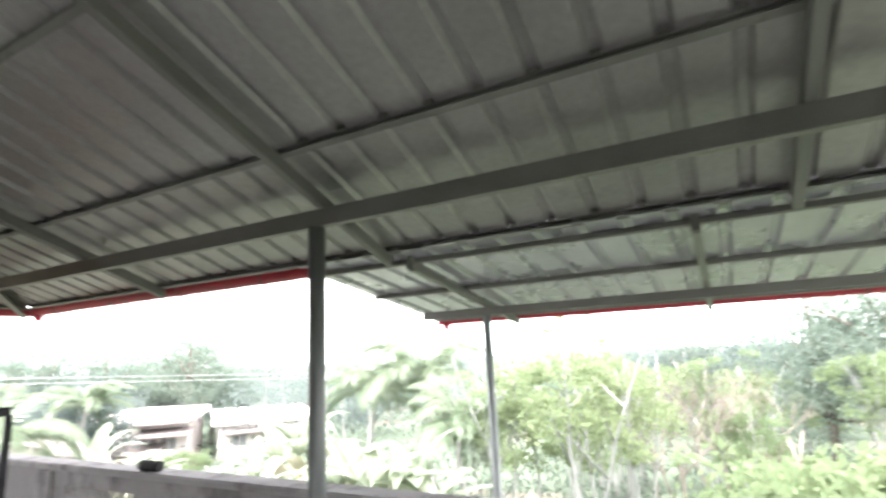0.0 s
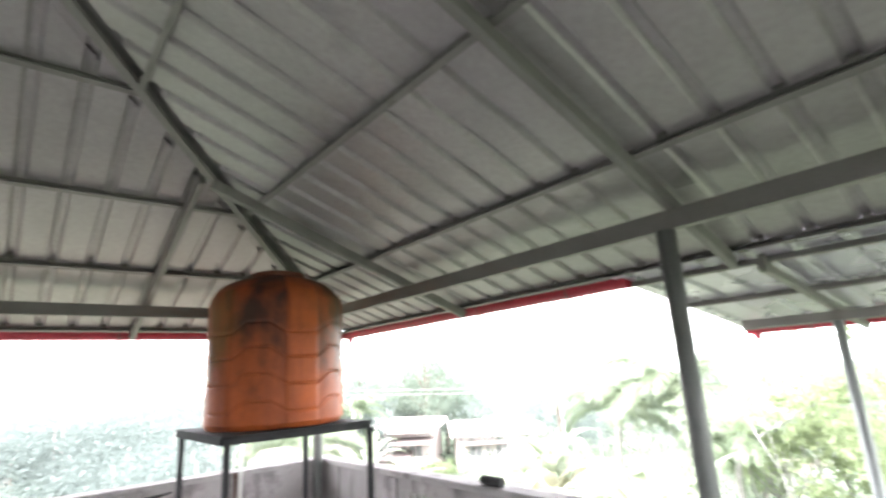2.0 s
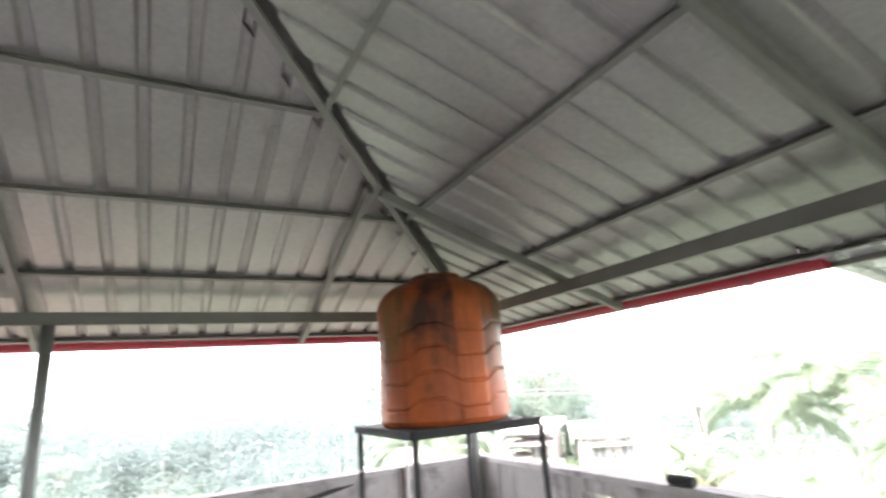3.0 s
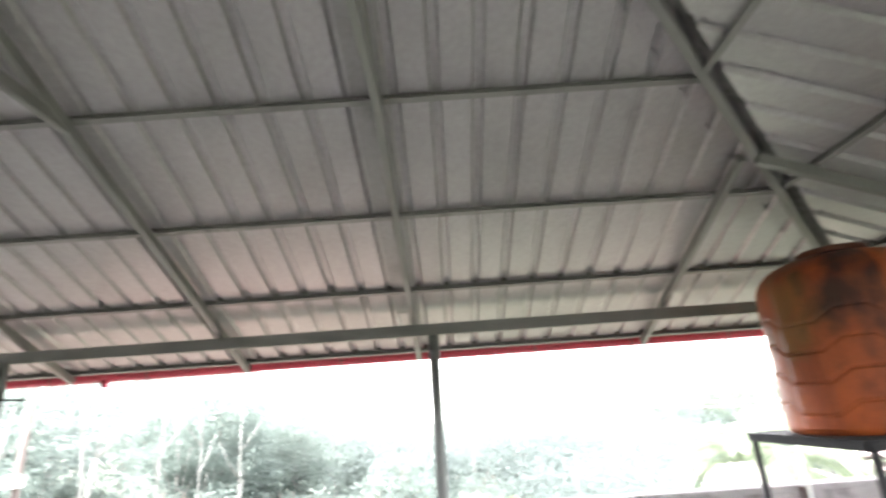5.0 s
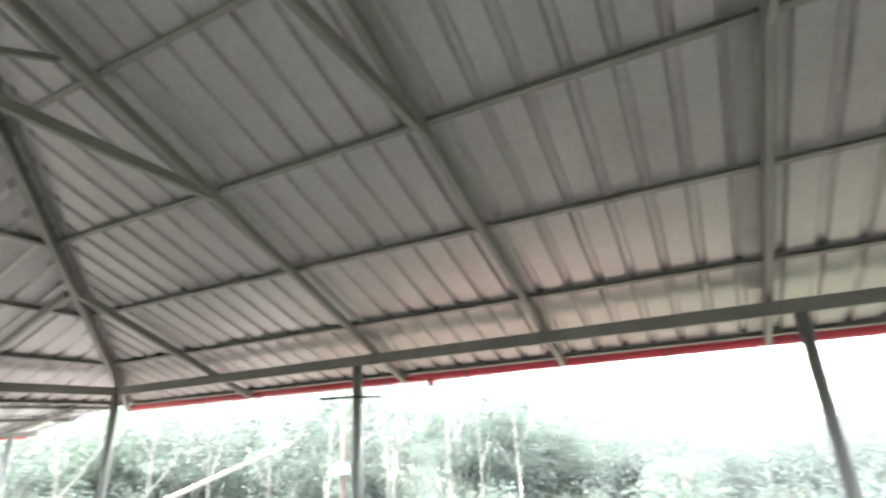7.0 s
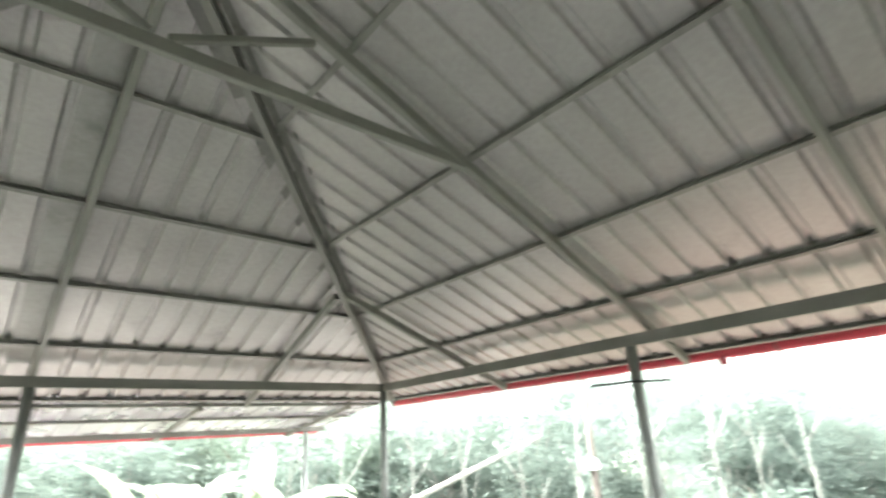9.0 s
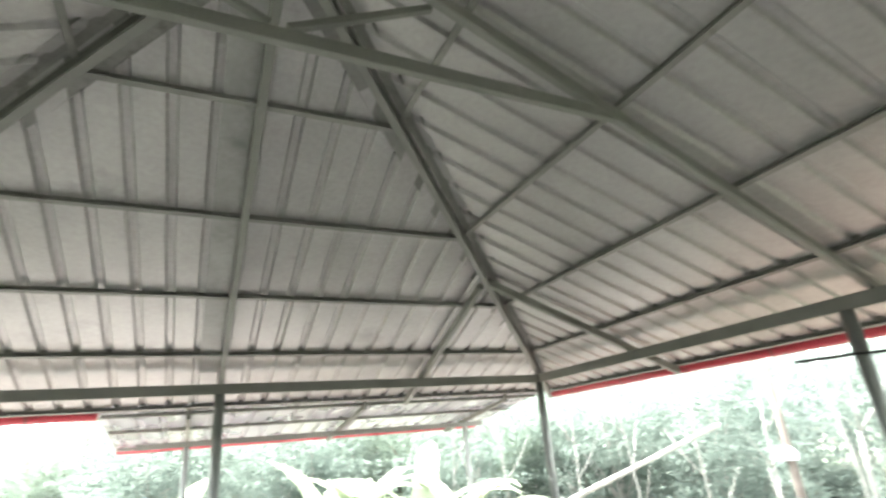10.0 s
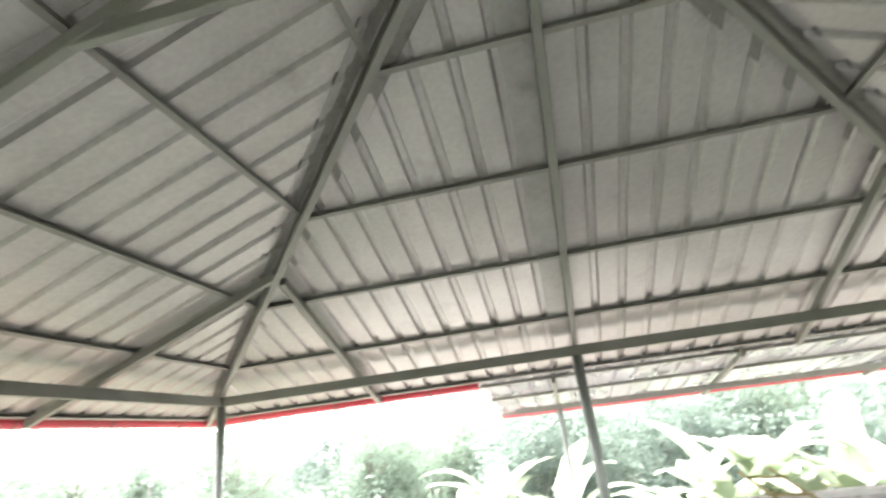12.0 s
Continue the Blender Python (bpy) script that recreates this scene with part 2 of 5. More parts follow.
def bar(bm, a, b, w, h, up=(0, 0, 1), bevel=0.004):
    """A box section from a to b; a and b run along the middle of its underside."""
    a, b = Vector(a), Vector(b)
    along = (b - a).normalized()
    side = along.cross(Vector(up)).normalized()
    top = side.cross(along).normalized()
    c = bevel
    sec = [(-w / 2 + c, 0), (w / 2 - c, 0), (w / 2, c), (w / 2, h - c), (w / 2 - c, h), (-w / 2 + c, h), (-w / 2, h - c), (-w / 2, c)]
    rings = [[bm.verts.new(p + side * s + top * t) for s, t in sec] for p in (a, b)]
    n = len(sec)
    for i in range(n):
        bm.faces.new((rings[0][i], rings[0][(i + 1) % n], rings[1][(i + 1) % n], rings[1][i]))
    bm.faces.new(rings[0][::-1])
    bm.faces.new(rings[1])
    return bm


def channel(bm, a, b, w, h, up, inward, lip=0.009, t=0.003):
    """A lipped channel from a to b along the middle of its underside; its open side faces inward."""
    a, b = Vector(a), Vector(b)
    along = (b - a).normalized()
    side = along.cross(Vector(up)).normalized()
    top = side.cross(along).normalized()
    if side.dot(Vector(inward)) < 0:
        side = -side
    r = w / 2
    sec = [(-r, 0), (r, 0), (r, lip), (r - t, lip), (r - t, t), (t - r, t), (t - r, h - t), (r - t, h - t), (r - t, h - lip), (r, h - lip), (r, h), (-r, h)]
    rings = [[bm.verts.new(p + side * s + top * q) for s, q in sec] for p in (a, b)]
    n = len(sec)
    for i in range(n):
        bm.faces.new((rings[0][i], rings[0][(i + 1) % n], rings[1][(i + 1) % n], rings[1][i]))
    bm.faces.new(rings[0][::-1])
    bm.faces.new(rings[1])
    return bm


def box(bm, x0, x1, y0, y1, z0, z1, bevel=0.0):
    vs = [bm.verts.new((x, y, z)) for x in (x0, x1) for y in (y0, y1) for z in (z0, z1)]
    fs = [bm.faces.new([vs[i] for i in q]) for q in ((0, 1, 3, 2), (4, 6, 7, 5), (0, 4, 5, 1), (2, 3, 7, 6), (0, 2, 6, 4), (1, 5, 7, 3))]
    if bevel:
        es = {e for f in fs for e in f.edges}
        bmesh.ops.bevel(bm, geom=list(es), offset=bevel, segments=2, affect="EDGES")
    return bm


def tube(bm, pts, radii, seg=14, cap=True):
    """A round tube through pts with the radius at each."""
    pts = [Vector(p) for p in pts]
    rings = []
    for i, p in enumerate(pts):
        d = (pts[min(i + 1, len(pts) - 1)] - pts[max(i - 1, 0)]).normalized()
        ref = Vector((1, 0, 0)) if abs(d.x) < 0.9 else Vector((0, 1, 0))
        s = d.cross(ref).normalized()
        u = s.cross(d)
        rings.append([bm.verts.new(p + (s * math.cos(k * math.tau / seg) + u * math.sin(k * math.tau / seg)) * radii[i]) for k in range(seg)])
    for r0, r1 in zip(rings, rings[1:]):
        for k in range(seg):
            bm.faces.new((r0[k], r0[(k + 1) % seg], r1[(k + 1) % seg], r1[k]))
    if cap:
        bm.faces.new(rings[0][::-1])
        bm.faces.new(rings[-1])
    return bm


# ---- the plan of the shed ----
LX, LY = 8.8, 12.756            # between the corner posts
SLOPE = 0.39
HALF = LX / 2
BEAM_LOW, BEAM_TALL = 2.45, 0.115
RAFT_LOW = BEAM_LOW + BEAM_TALL   # underside of a rafter over the beam
RAFT_TALL, PURL_TALL = 0.08, 0.042
K = math.sqrt(1 + SLOPE * SLOPE)
PURL_LOW = RAFT_LOW + RAFT_TALL * K
PAN_LOW = PURL_LOW + PURL_TALL * K
PITCH, RIB_H, RIB_W = 0.2698, 0.029, 0.086
EAVE = -0.8
PURLINS = (-0.7, 0.41, 1.38, 2.38, 3.4, 4.25)

SIDES = {
    "w": (lambda u, d, z: Vector((d, -u, z)), LY, 0.0),
    "e": (lambda u, d, z: Vector((LX - d, -u, z)), LY, 0.0),
    "n": (lambda u, d, z: Vector((u, -d, z)), LX, 0.0),
    "s": (lambda u, d, z: Vector((u, -LY + d, z)), LX, 0.0),
}
NORMAL = {"w": Vector((-SLOPE, 0, 1)) / K, "e": Vector((SLOPE, 0, 1)) / K, "n": Vector((0, SLOPE, 1)) / K, "s": Vector((0, -SLOPE, 1)) / K}


def on(side, u, d, low):
    """A place on a slope: u along the eave, d inwards from the beam, low: height over the beam's line."""
    if side == "n":            # the north slope is a little flatter
        return SIDES[side][0](u, d, low - 0.014 + 0.37 * d)
    return SIDES[side][0](u, d, low + SLOPE * d)


HIP_SKEW = 0.032          # the hips run a little north of the diagonals


def hip_y(d, north):
    """y of a hip over the place d inwards from its corner."""
    return -d + HIP_SKEW * d if north else -LY + d + HIP_SKEW * d


# ---- roof sheets ----
roof = empty("roof", (LX / 2, -LY / 2, 0), label="hip roof of corrugated grey metal sheets over a steel frame", category="roof", kind="structure")


def put_under(ob, parent):
    ob.parent = parent
    ob.matrix_parent_inverse = Matrix.Translation(-parent.location)
    return ob


def sheet_columns(u0, u1, phase):
    """Places along the eave with the height of the profile: pans with trapezoid ribs."""
    def height(u):
        off = abs((u - phase + PITCH / 2) % PITCH - PITCH / 2)
        return RIB_H * min(max((RIB_W / 2 - off) / (RIB_W / 4), 0.0), 1.0)

    cols = {u0: height(u0), u1: height(u1)}
    k = math.floor((u0 - phase) / PITCH) - 1
    while phase + k * PITCH < u1 + PITCH:
        c = phase + k * PITCH
        for du in (-RIB_W / 2, -RIB_W / 4, RIB_W / 4, RIB_W / 2):
            if u0 < c + du < u1:
                cols[c + du] = height(c + du)
        k += 1
    return sorted(cols.items())


def sheet(side, u0, u1, phase, gap=0.1, lift=0.0):
    bm = bmesh.new()
    length = SIDES[side][1]
    prev = None
    thick = 0.003
    for u, h in sheet_columns(u0, u1, phase):
        if side in "we":            # cut short of the south hips, close up to the north ones
            north, south = u / (1 - HIP_SKEW) + 0.015, (length - u) / (1 + HIP_SKEW)
            end = min(HALF - 0.05, north, south - gap * min(max((south - EAVE) * 1.4, 0.1), 1.4))
        else:
            k = 1 - HIP_SKEW if side == "n" else 1 + HIP_SKEW
            near = min(u, length - u) * k
            end = min(HALF - 0.05, near + 0.015 if side == "s" else near - gap * min(max((near - EAVE) * 1.4, 0.1), 1.4))
        if end <= EAVE + 0.02:
            prev = None
            continue
        n = NORMAL[side]
        ring = [bm.verts.new(on(side, u, d, PAN_LOW) + n * (h + lift + o)) for d in (EAVE, end) for o in (0, thick)]
        if prev:
            a, b, c, d = prev
            e, f, g, i = ring
            for q in ((a, c, g, e), (b, f, i, d), (a, e, f, b), (c, d, i, g)):
                bm.faces.new(q)
        else:
            bm.faces.new((ring[0], ring[1], ring[3], ring[2]))
        prev = ring
    return bm


PHASE = {"w": 4.57, "e": 4.668, "n": 3.645, "s": 4.365}
for side, phase in PHASE.items():
    length = SIDES[side][1]
    u = EAVE
    i = 0
    first = phase - PITCH * math.floor((phase - EAVE) / PITCH)
    while u < length - EAVE - 0.1:
        u1 = min(first + 4 * PITCH * (i + 1), length - EAVE)
        bm = sheet(side, u - 0.015 * (i % 2), u1 + 0.015 * (i % 2), phase, lift=0.0045 * (i % 2))
        if len(bm.faces) > 3:
            put_under(part("roof_sheet", bm, M_SHEET, None), roof)
        u, i = u1, i + 1


def cap_strip(a, b, na, nb, wide, lift=0.042, drops=(0.0, 0.0), lip=0.002):
    """A bent cap along a hip or ridge from a to b, with a wing down each slope."""
    bm = bmesh.new()
    along = (Vector(b) - Vector(a)).normalized()
    rows = []
    wa = na.cross(along).normalized()
    wb = nb.cross(along).normalized()
    if wa.z > 0:
        wa = -wa
    if wb.z > 0:
        wb = -wb
    for p, drop_b in zip((Vector(a), Vector(b)), drops):
        mid = p + Vector((0, 0, lift + 0.012))
        pts = [p + wa * wide + na * 0.002, p + wa * (wide - 0.004) + na * lift, p + wa * 0.03 + na * lift, mid,
               p + wb * 0.03 + nb * lift, p + wb * (wide - 0.004) + nb * (lift - drop_b), p + wb * wide + nb * (lip - drop_b)]
        rows.append([bm.verts.new(q) for q in pts] + [bm.verts.new(q + Vector((0, 0, 0.003))) for q in pts])
    r, s = rows
    for i in range(6):
        bm.faces.new((r[i], r[i + 1], s[i + 1], s[i]))
        bm.faces.new((r[i + 7], s[i + 7], s[i + 8], r[i + 8]))
    for i in (0, 6):
        bm.faces.new((r[i], s[i], s[i + 7], r[i + 7]))
    return bm


RIDGE_N, RIDGE_S = HALF, LY - HALF
HIPS = (("w", "n", 0.0, 0.0, 1, -1), ("e", "n", LX, 0.0, -1, -1), ("w", "s", 0.0, -LY, 1, 1), ("e", "s", LX, -LY, -1, 1))
for sa, sb, cx, cy, dx, dy in HIPS:
    p = lambda d: (cx + dx * d, hip_y(d, sb == "n"), PAN_LOW + SLOPE * d)
    put_under(part("hip_cap", cap_strip(p(EAVE), p(HALF), NORMAL[sa], NORMAL[sb], 0.17, drops=(0.0, 0.104) if sb == "n" else (0.0, 0.0), lip=0.002 if sb == "n" else 0.04), M_CAP, None), roof)
put_under(part("ridge_cap", cap_strip((HALF, -RIDGE_N, PAN_LOW + SLOPE * HALF), (HALF, -RIDGE_S, PAN_LOW + SLOPE * HALF), NORMAL["w"], NORMAL["e"], 0.145), M_CAP, None), roof)

# ---- steel frame ----
frame_thing = empty("roof_frame", (LX / 2, -LY / 2, 0), label="grey-painted steel roof frame of beams, rafters and purlins on posts", category="roof frame", kind="structure")


def member(name, a, b, w, h, up=(0, 0, 1), material=None):
    return put_under(part(name, bar(bmesh.new(), a, b, w, h, up), material or M_STEEL, None), frame_thing)


BW = 0.06
member("beam", (0, BW / 2, BEAM_LOW), (0, -LY - BW / 2, BEAM_LOW), BW, BEAM_TALL)
member("beam", (LX, BW / 2, BEAM_LOW), (LX, -LY - BW / 2, BEAM_LOW), BW, BEAM_TALL)
member("beam", (BW / 2, 0, BEAM_LOW), (LX - BW / 2, 0, BEAM_LOW), BW, BEAM_TALL)
member("beam", (BW / 2, -LY, BEAM_LOW), (LX - BW / 2, -LY, BEAM_LOW), BW, BEAM_TALL)

TIP = -0.72
RW = 0.055


def rafter(side, u, end, tip=TIP, u_top=None):
    member("rafter", on(side, u, tip, RAFT_LOW), on(side, u if u_top is None else u_top, end, RAFT_LOW), RW, RAFT_TALL, NORMAL[side])


MAIN = ((4.395, 4.395), (6.33, 6.33), (8.31, 8.105))      # the three trusses, at the eave and at the ridge
for side in "we":
    for u, u_top in MAIN:
        rafter(side, u, HALF - 0.02, u_top=u_top)
    for u in (1.86, 10.86):
        rafter(side, u, min(u, LY - u) - 0.05)
for side, centre in (("n", 4.53), ("s", 4.366)):
    rafter(side, centre, HALF - 0.1)
    for u in (1.86, 7.1 if side == "n" else 6.96):
        rafter(side, u, min(u, LX - u) - 0.05)
for sa, sb, cx, cy, dx, dy in HIPS:
    p = lambda d, low: Vector((cx + dx * d, hip_y(d, sb == "n"), low + SLOPE * d))
    put_under(part("hip_rafter", channel(bmesh.new(), p(TIP, RAFT_LOW - 0.01), p(HALF - 0.03, RAFT_LOW - 0.01), 0.06, RAFT_TALL + 0.02, (0, 0, 1), (0, 1, 0), 0.016, 0.004), M_STEEL, None), frame_thing)
member("ridge_beam", (HALF, -RIDGE_N + 0.1, RAFT_LOW + SLOPE * HALF - 0.02), (HALF, -RIDGE_S - 0.1, RAFT_LOW + SLOPE * HALF - 0.02), 0.06, 0.09)
for side in "wens":
    length = SIDES[side][1]
    for d in PURLINS:
        d = 0.4 if side == "n" and 0 < d < 1 else d
        d += 0.04 if side == "n" and 1 < d < 3 else 0.0
        k = 1 - HIP_SKEW if side == "n" else 1 + HIP_SKEW
        u0, u1 = (d * (1 - HIP_SKEW) + 0.03, length - d * (1 + HIP_SKEW) - 0.03) if side in "we" else (d / k + 0.03, length - d / k - 0.03)
        if u1 - u0 > 0.3:
            inward = {"w": (1, 0, 0), "e": (-1, 0, 0), "n": (0, -1, 0), "s": (0, 1, 0)}[side]
            put_under(part("purlin", channel(bmesh.new(), on(side, u0, d, PURL_LOW), on(side, u1, d, PURL_LOW), 0.042, PURL_TALL, NORMAL[side], inward), M_PURL, None), frame_thing)

# dull, darker flat strips under the sheets beside the middle rafters
for side, ua, ub in (("n", 4.565, 4.69), ("w", 4.43, 4.56), ("s", 4.402, 4.61)):
    bm = bmesh.new()
    bar(bm, on(side, (ua + ub) / 2, 0.0, PAN_LOW) - NORMAL[side] * 0.004, on(side, (ua + ub) / 2, 4.2, PAN_LOW) - NORMAL[side] * 0.004, ub - ua, 0.003, NORMAL[side], 0.001)
    put_under(part("lap_strip", bm, M_STRIP, None), roof)

# dark blocks added in the ribs over the lowest purlins, for their shaded gaps
for side, phase in PHASE.items():
    length = SIDES[side][1]
    for d in PURLINS[:2]:
        d = 0.4 if side == "n" and 0 < d < 1 else d
        bm = bmesh.new()
        for k in range(-25, 40):
            u = phase + k * PITCH
            if d + 0.2 < u < length - d - 0.2:
                half = RIB_W * 0.27
                bar(bm, on(side, u - half, d, PAN_LOW), on(side, u + half, d, PAN_LOW), 0.03, 0.03, NORMAL[side], 0.003)
        put_under(part("rib_filler", bm, M_PURL, None), frame_thing)

TIE_D, TIE_LOW = 2.38, RAFT_LOW + SLOPE * 2.34 + 0.02
for u, u_top in MAIN:
    y = -u - (u_top - u) * (TIE_D - TIP) / (HALF - TIP)
    member("tie_beam", (TIE_D, y, TIE_LOW), (LX - TIE_D, y, TIE_LOW), 0.046, 0.08)
    for sx in (-1, 1):
        member("strut", (HALF + sx * 0.05, y, TIE_LOW + 0.081), (HALF + sx * 0.8, y, RAFT_LOW + SLOPE * (HALF - 0.8) - 0.006), 0.04, 0.04)

# ---- posts ----
def steel_post(x, y, z0, z1, r, label, paint=None):
    ob = empty("steel_post", (x, y, z0), label=label, category="post", group="posts of the shed")
    part("pipe", tube(bmesh.new(), [(0, 0, 0), (0, 0, z1 - z0)], [r, r], 24), paint or M_PIPE, ob, smooth=False)
    part("base_plate", box(bmesh.new(), -r * 1.5, r * 1.5, -r * 1.5, r * 1.5, 0.0, 0.012, 0.002), paint or M_PIPE, ob)
    for p in ob.children:
        if p.name.startswith("pipe"):
            p.data.polygons.foreach_set("use_smooth", [len(f.vertices) == 4 for f in p.data.polygons])
    return ob


PAR_TOP = 0.86
for x, y, z0 in ((0.0, -4.202, 0.0), (0.0, -8.501, 0.0), (0.02, -LY + 0.02, 0.0), (0.015, -0.01, 0.0),
                 (4.469, -0.0, 0.0), (4.371, -LY, 0.0), (LX, -LY, 0.0), (LX, 0, 0.0), (LX, -4.2, 0.0), (LX, -8.5, 0.0)):
    steel_post(x, y, z0, BEAM_LOW, 0.054, "round grey-painted steel post under the roof beam")


# ---- gutters ----
def gutter(a, b, out, label, outlet=None, r=0.066):
    """A half-round red gutter from a to b (its inner lip), opening upwards; out: the way from the roof."""
    a, b, out = Vector(a), Vector(b), Vector(out)
    along = (b - a).normalized()
    ob = empty("gutter", a, label=label, category="gutter", group="red gutters of the roof")
    ob_at = Matrix.Translation(-a)
    n = 12
    bm = bmesh.new()
    rows = []
    for p in (a, b):
        c = p + out * r
        arc = [c + (-out * math.cos(k * math.pi / n) - Vector((0, 0, 1)) * math.sin(k * math.pi / n) * 1.3) * r for k in range(n + 1)]
        inner = [c + (-out * math.cos(k * math.pi / n) - Vector((0, 0, 1)) * math.sin(k * math.pi / n) * 1.3) * (r - 0.004) for k in range(n + 1)]
        rows.append([bm.verts.new(q) for q in arc] + [bm.verts.new(q) for q in inner])
    s, t = rows
    for i in range(n):
        bm.faces.new((s[i], s[i + 1], t[i + 1], t[i]))
        bm.faces.new((s[i + n + 1], t[i + n + 1], t[i + n + 2], s[i + n + 2]))
    for i in (0, n):
        bm.faces.new((s[i], t[i], t[i + n + 1], s[i + n + 1]))
    for row in rows:
        bm.faces.new(row[:n + 1])
    bm.transform(ob_at)
    trough = part("trough", bm, M_RED, ob)
    trough.data.materials.append(M_TROUGH_IN)
    mid = (a + b) / 2 + out * r - Vector((0, 0, 0.4 * r)) - a
    for f in trough.data.polygons:
        if len(f.vertices) == 4 and f.area > 0.01 and (mid - f.center).dot(f.normal) > 0:
            f.material_index = 1
    length = (b - a).length
    count = max(int(length / 1.06), 2)
    for i in range(count):
        q = a + along * (length * (i + 0.5) / count)
        bm = bmesh.new()
        c = q + out * r
        w = 0.016
        ra = []
        for k in (-w, w):
            ra.append([bm.verts.new(c + along * k + (-out * math.cos(j * math.pi / 8) - Vector((0, 0, 1)) * math.sin(j * math.pi / 8) * 1.3) * (r + e)) for e in (0.001, 0.006) for j in range(9)])
        for j in range(8):
            bm.faces.new((ra[0][j + 9], ra[0][j + 10], ra[1][j + 10], ra[1][j + 9]))
            bm.faces.new((ra[0][j], ra[0][j + 1], ra[0][j + 10], ra[0][j + 9]))
            bm.faces.new((ra[1][j], ra[1][j + 9], ra[1][j + 10], ra[1][j + 1]))
        bm.transform(ob_at)
        part("bracket", bm, M_CLIP, ob, "dull dark red gutter bracket")
    if outlet is not None:
        q = a + along * outlet + out * r - Vector((0, 0, r * 1.26))
        bm = bmesh.new()
        tube(bm, [q + Vector((0, 0, 0.02)), q - Vector((0, 0, 0.02)), q - Vector((0, 0, 0.021)), q - Vector((0, 0, 0.06))], [0.05, 0.045, 0.036, 0.036], 16)
        bm.transform(ob_at)
        part("outlet", bm, M_RED, ob)
    return ob


GO = -0.735
GZ = PURL_LOW + SLOPE * GO + 0.012
N_END, S_END = 3.72, 5.63
gutter((GO, -EAVE - 0.03, GZ), (GO, -LY + EAVE + 0.03, GZ), (-1, 0, 0), "red half-round gutter under the long eave", outlet=8.75)
gutter((LX - GO, -EAVE - 0.03, GZ), (LX - GO, -LY + EAVE + 0.03, GZ), (1, 0, 0), "red half-round gutter under the long eave")
gutter((EAVE + 0.03, -GO, GZ), (N_END, -GO, GZ), (0, 1, 0), "short red half-round gutter ending at the lean-to", outlet=0.14)
gutter((S_END, -LY + GO, GZ), (LX - EAVE - 0.03, -LY + GO, GZ), (0, -1, 0), "short red half-round gutter ending at the lean-to", outlet=3.7)


# ---- lean-to roofs ----
def lean_to(name, base, sign, x0, x1, rafters, posts, phase, label):
    """A low roof outside an eave: base is the beam's line, sign the way out."""
    S2 = 0.15
    k2 = math.sqrt(1 + S2 * S2)
    low = lambda v: (2.25 if sign > 0 else 2.262) - S2 * (v - 0.8)
    P = lambda x, v, z: Vector((x, base + sign * v, z))
    nrm = Vector((0, sign * S2, 1)) / k2
    ob = empty(name, P((x0 + x1) / 2, 1.9, 0), label=label, category="lean-to", kind="structure")
    add = lambda n, bm, m: put_under(part(n, bm, m, None), ob)
    for x in rafters:
        add("rafter", bar(bmesh.new(), P(x, 0.78, low(0.78)), P(x, 3.1, low(3.1)), 0.05, 0.06, nrm), M_STEEL)
        add("hanger", bar(bmesh.new(), P(x, 0.8, low(0.8) - 0.01), P(x, 0.8, 2.42), 0.045, 0.045, (0, 1, 0)), M_STEEL)
    for v in (0.86, 1.74, 2.95):
        add("purlin", bar(bmesh.new(), P(x0 + 0.03, v, low(v) + 0.061), P(x1 - 0.03, v, low(v) + 0.061), 0.04, 0.04, nrm), M_PURL)
    add("beam", bar(bmesh.new(), P(x0 + 0.32, 2.2, low(2.2) - 0.08), P(x1 - 0.32, 2.2, low(2.2) - 0.08), 0.05, 0.078), M_STEEL)
    u = x0
    i = 0
    while u < x1 - 0.1:
        u1 = min(phase - PITCH * math.floor((phase - x0) / PITCH) + 4 * PITCH * (i + 1), x1)
        bm = bmesh.new()
        prev = None
        for c, h in sheet_columns(u - 0.015 * (i % 2), u1 + 0.015 * (i % 2), phase):
            ring = [bm.verts.new(P(c, v, low(v) + 0.106) + nrm * (h + o + 0.0045 * (i % 2))) for v in (0.68, 3.1) for o in (0, 0.003)]
            if prev:
                a, b, cc, d = prev
                e, f, g, j = ring
                for q in ((a, cc, g, e), (b, f, j, d), (a, e, f, b), (cc, d, j, g)):
                    bm.faces.new(q)
            else:
                bm.faces.new((ring[0], ring[1], ring[3], ring[2]))
            prev = ring
        add("roof_sheet", bm, M_SHEET_LOW)
        u, i = u1, i + 1
    g0, g1 = P(x0, 3.07, low(3.07) + 0.104), P(x1, 3.07, low(3.07) + 0.104)
    gutter(g0, g1, (0, sign, 0), "red half-round gutter along the lean-to roof", outlet=0.1 if sign > 0 else None, r=0.05)
    for x in posts:
        steel_post(x, base + sign * 2.2, GROUND_Z, low(2.2) - 0.08, 0.04, "slim grey steel post under the lean-to roof, outdoor light put into its pale colour", M_PIPE_LIT)
    return ob


GROUND_Z = -3.2
lean_to("lean_to_roof", 0.0, 1, 3.65, 9.6, (4.67, 6.61, 8.6), (4.67, 8.6), 3.8, "low lean-to roof of bare ribbed metal sheets beyond the eave")
lean_to("lean_to_roof", -LY, -1, -0.5, 5.64, (0.15, 2.45, 4.68), (0.18, 4.68), 3.9, "low lean-to roof of bare ribbed metal sheets beyond the eave")

# ---- terrace ----
tagged(part("floor", box(bmesh.new(), -0.4, LX + 0.4, -LY - 0.35, 0.4, -0.15, 0.0, 0.01), M_FLOOR, None), "bare grey concrete terrace floor with stains", "floor", kind="structure")


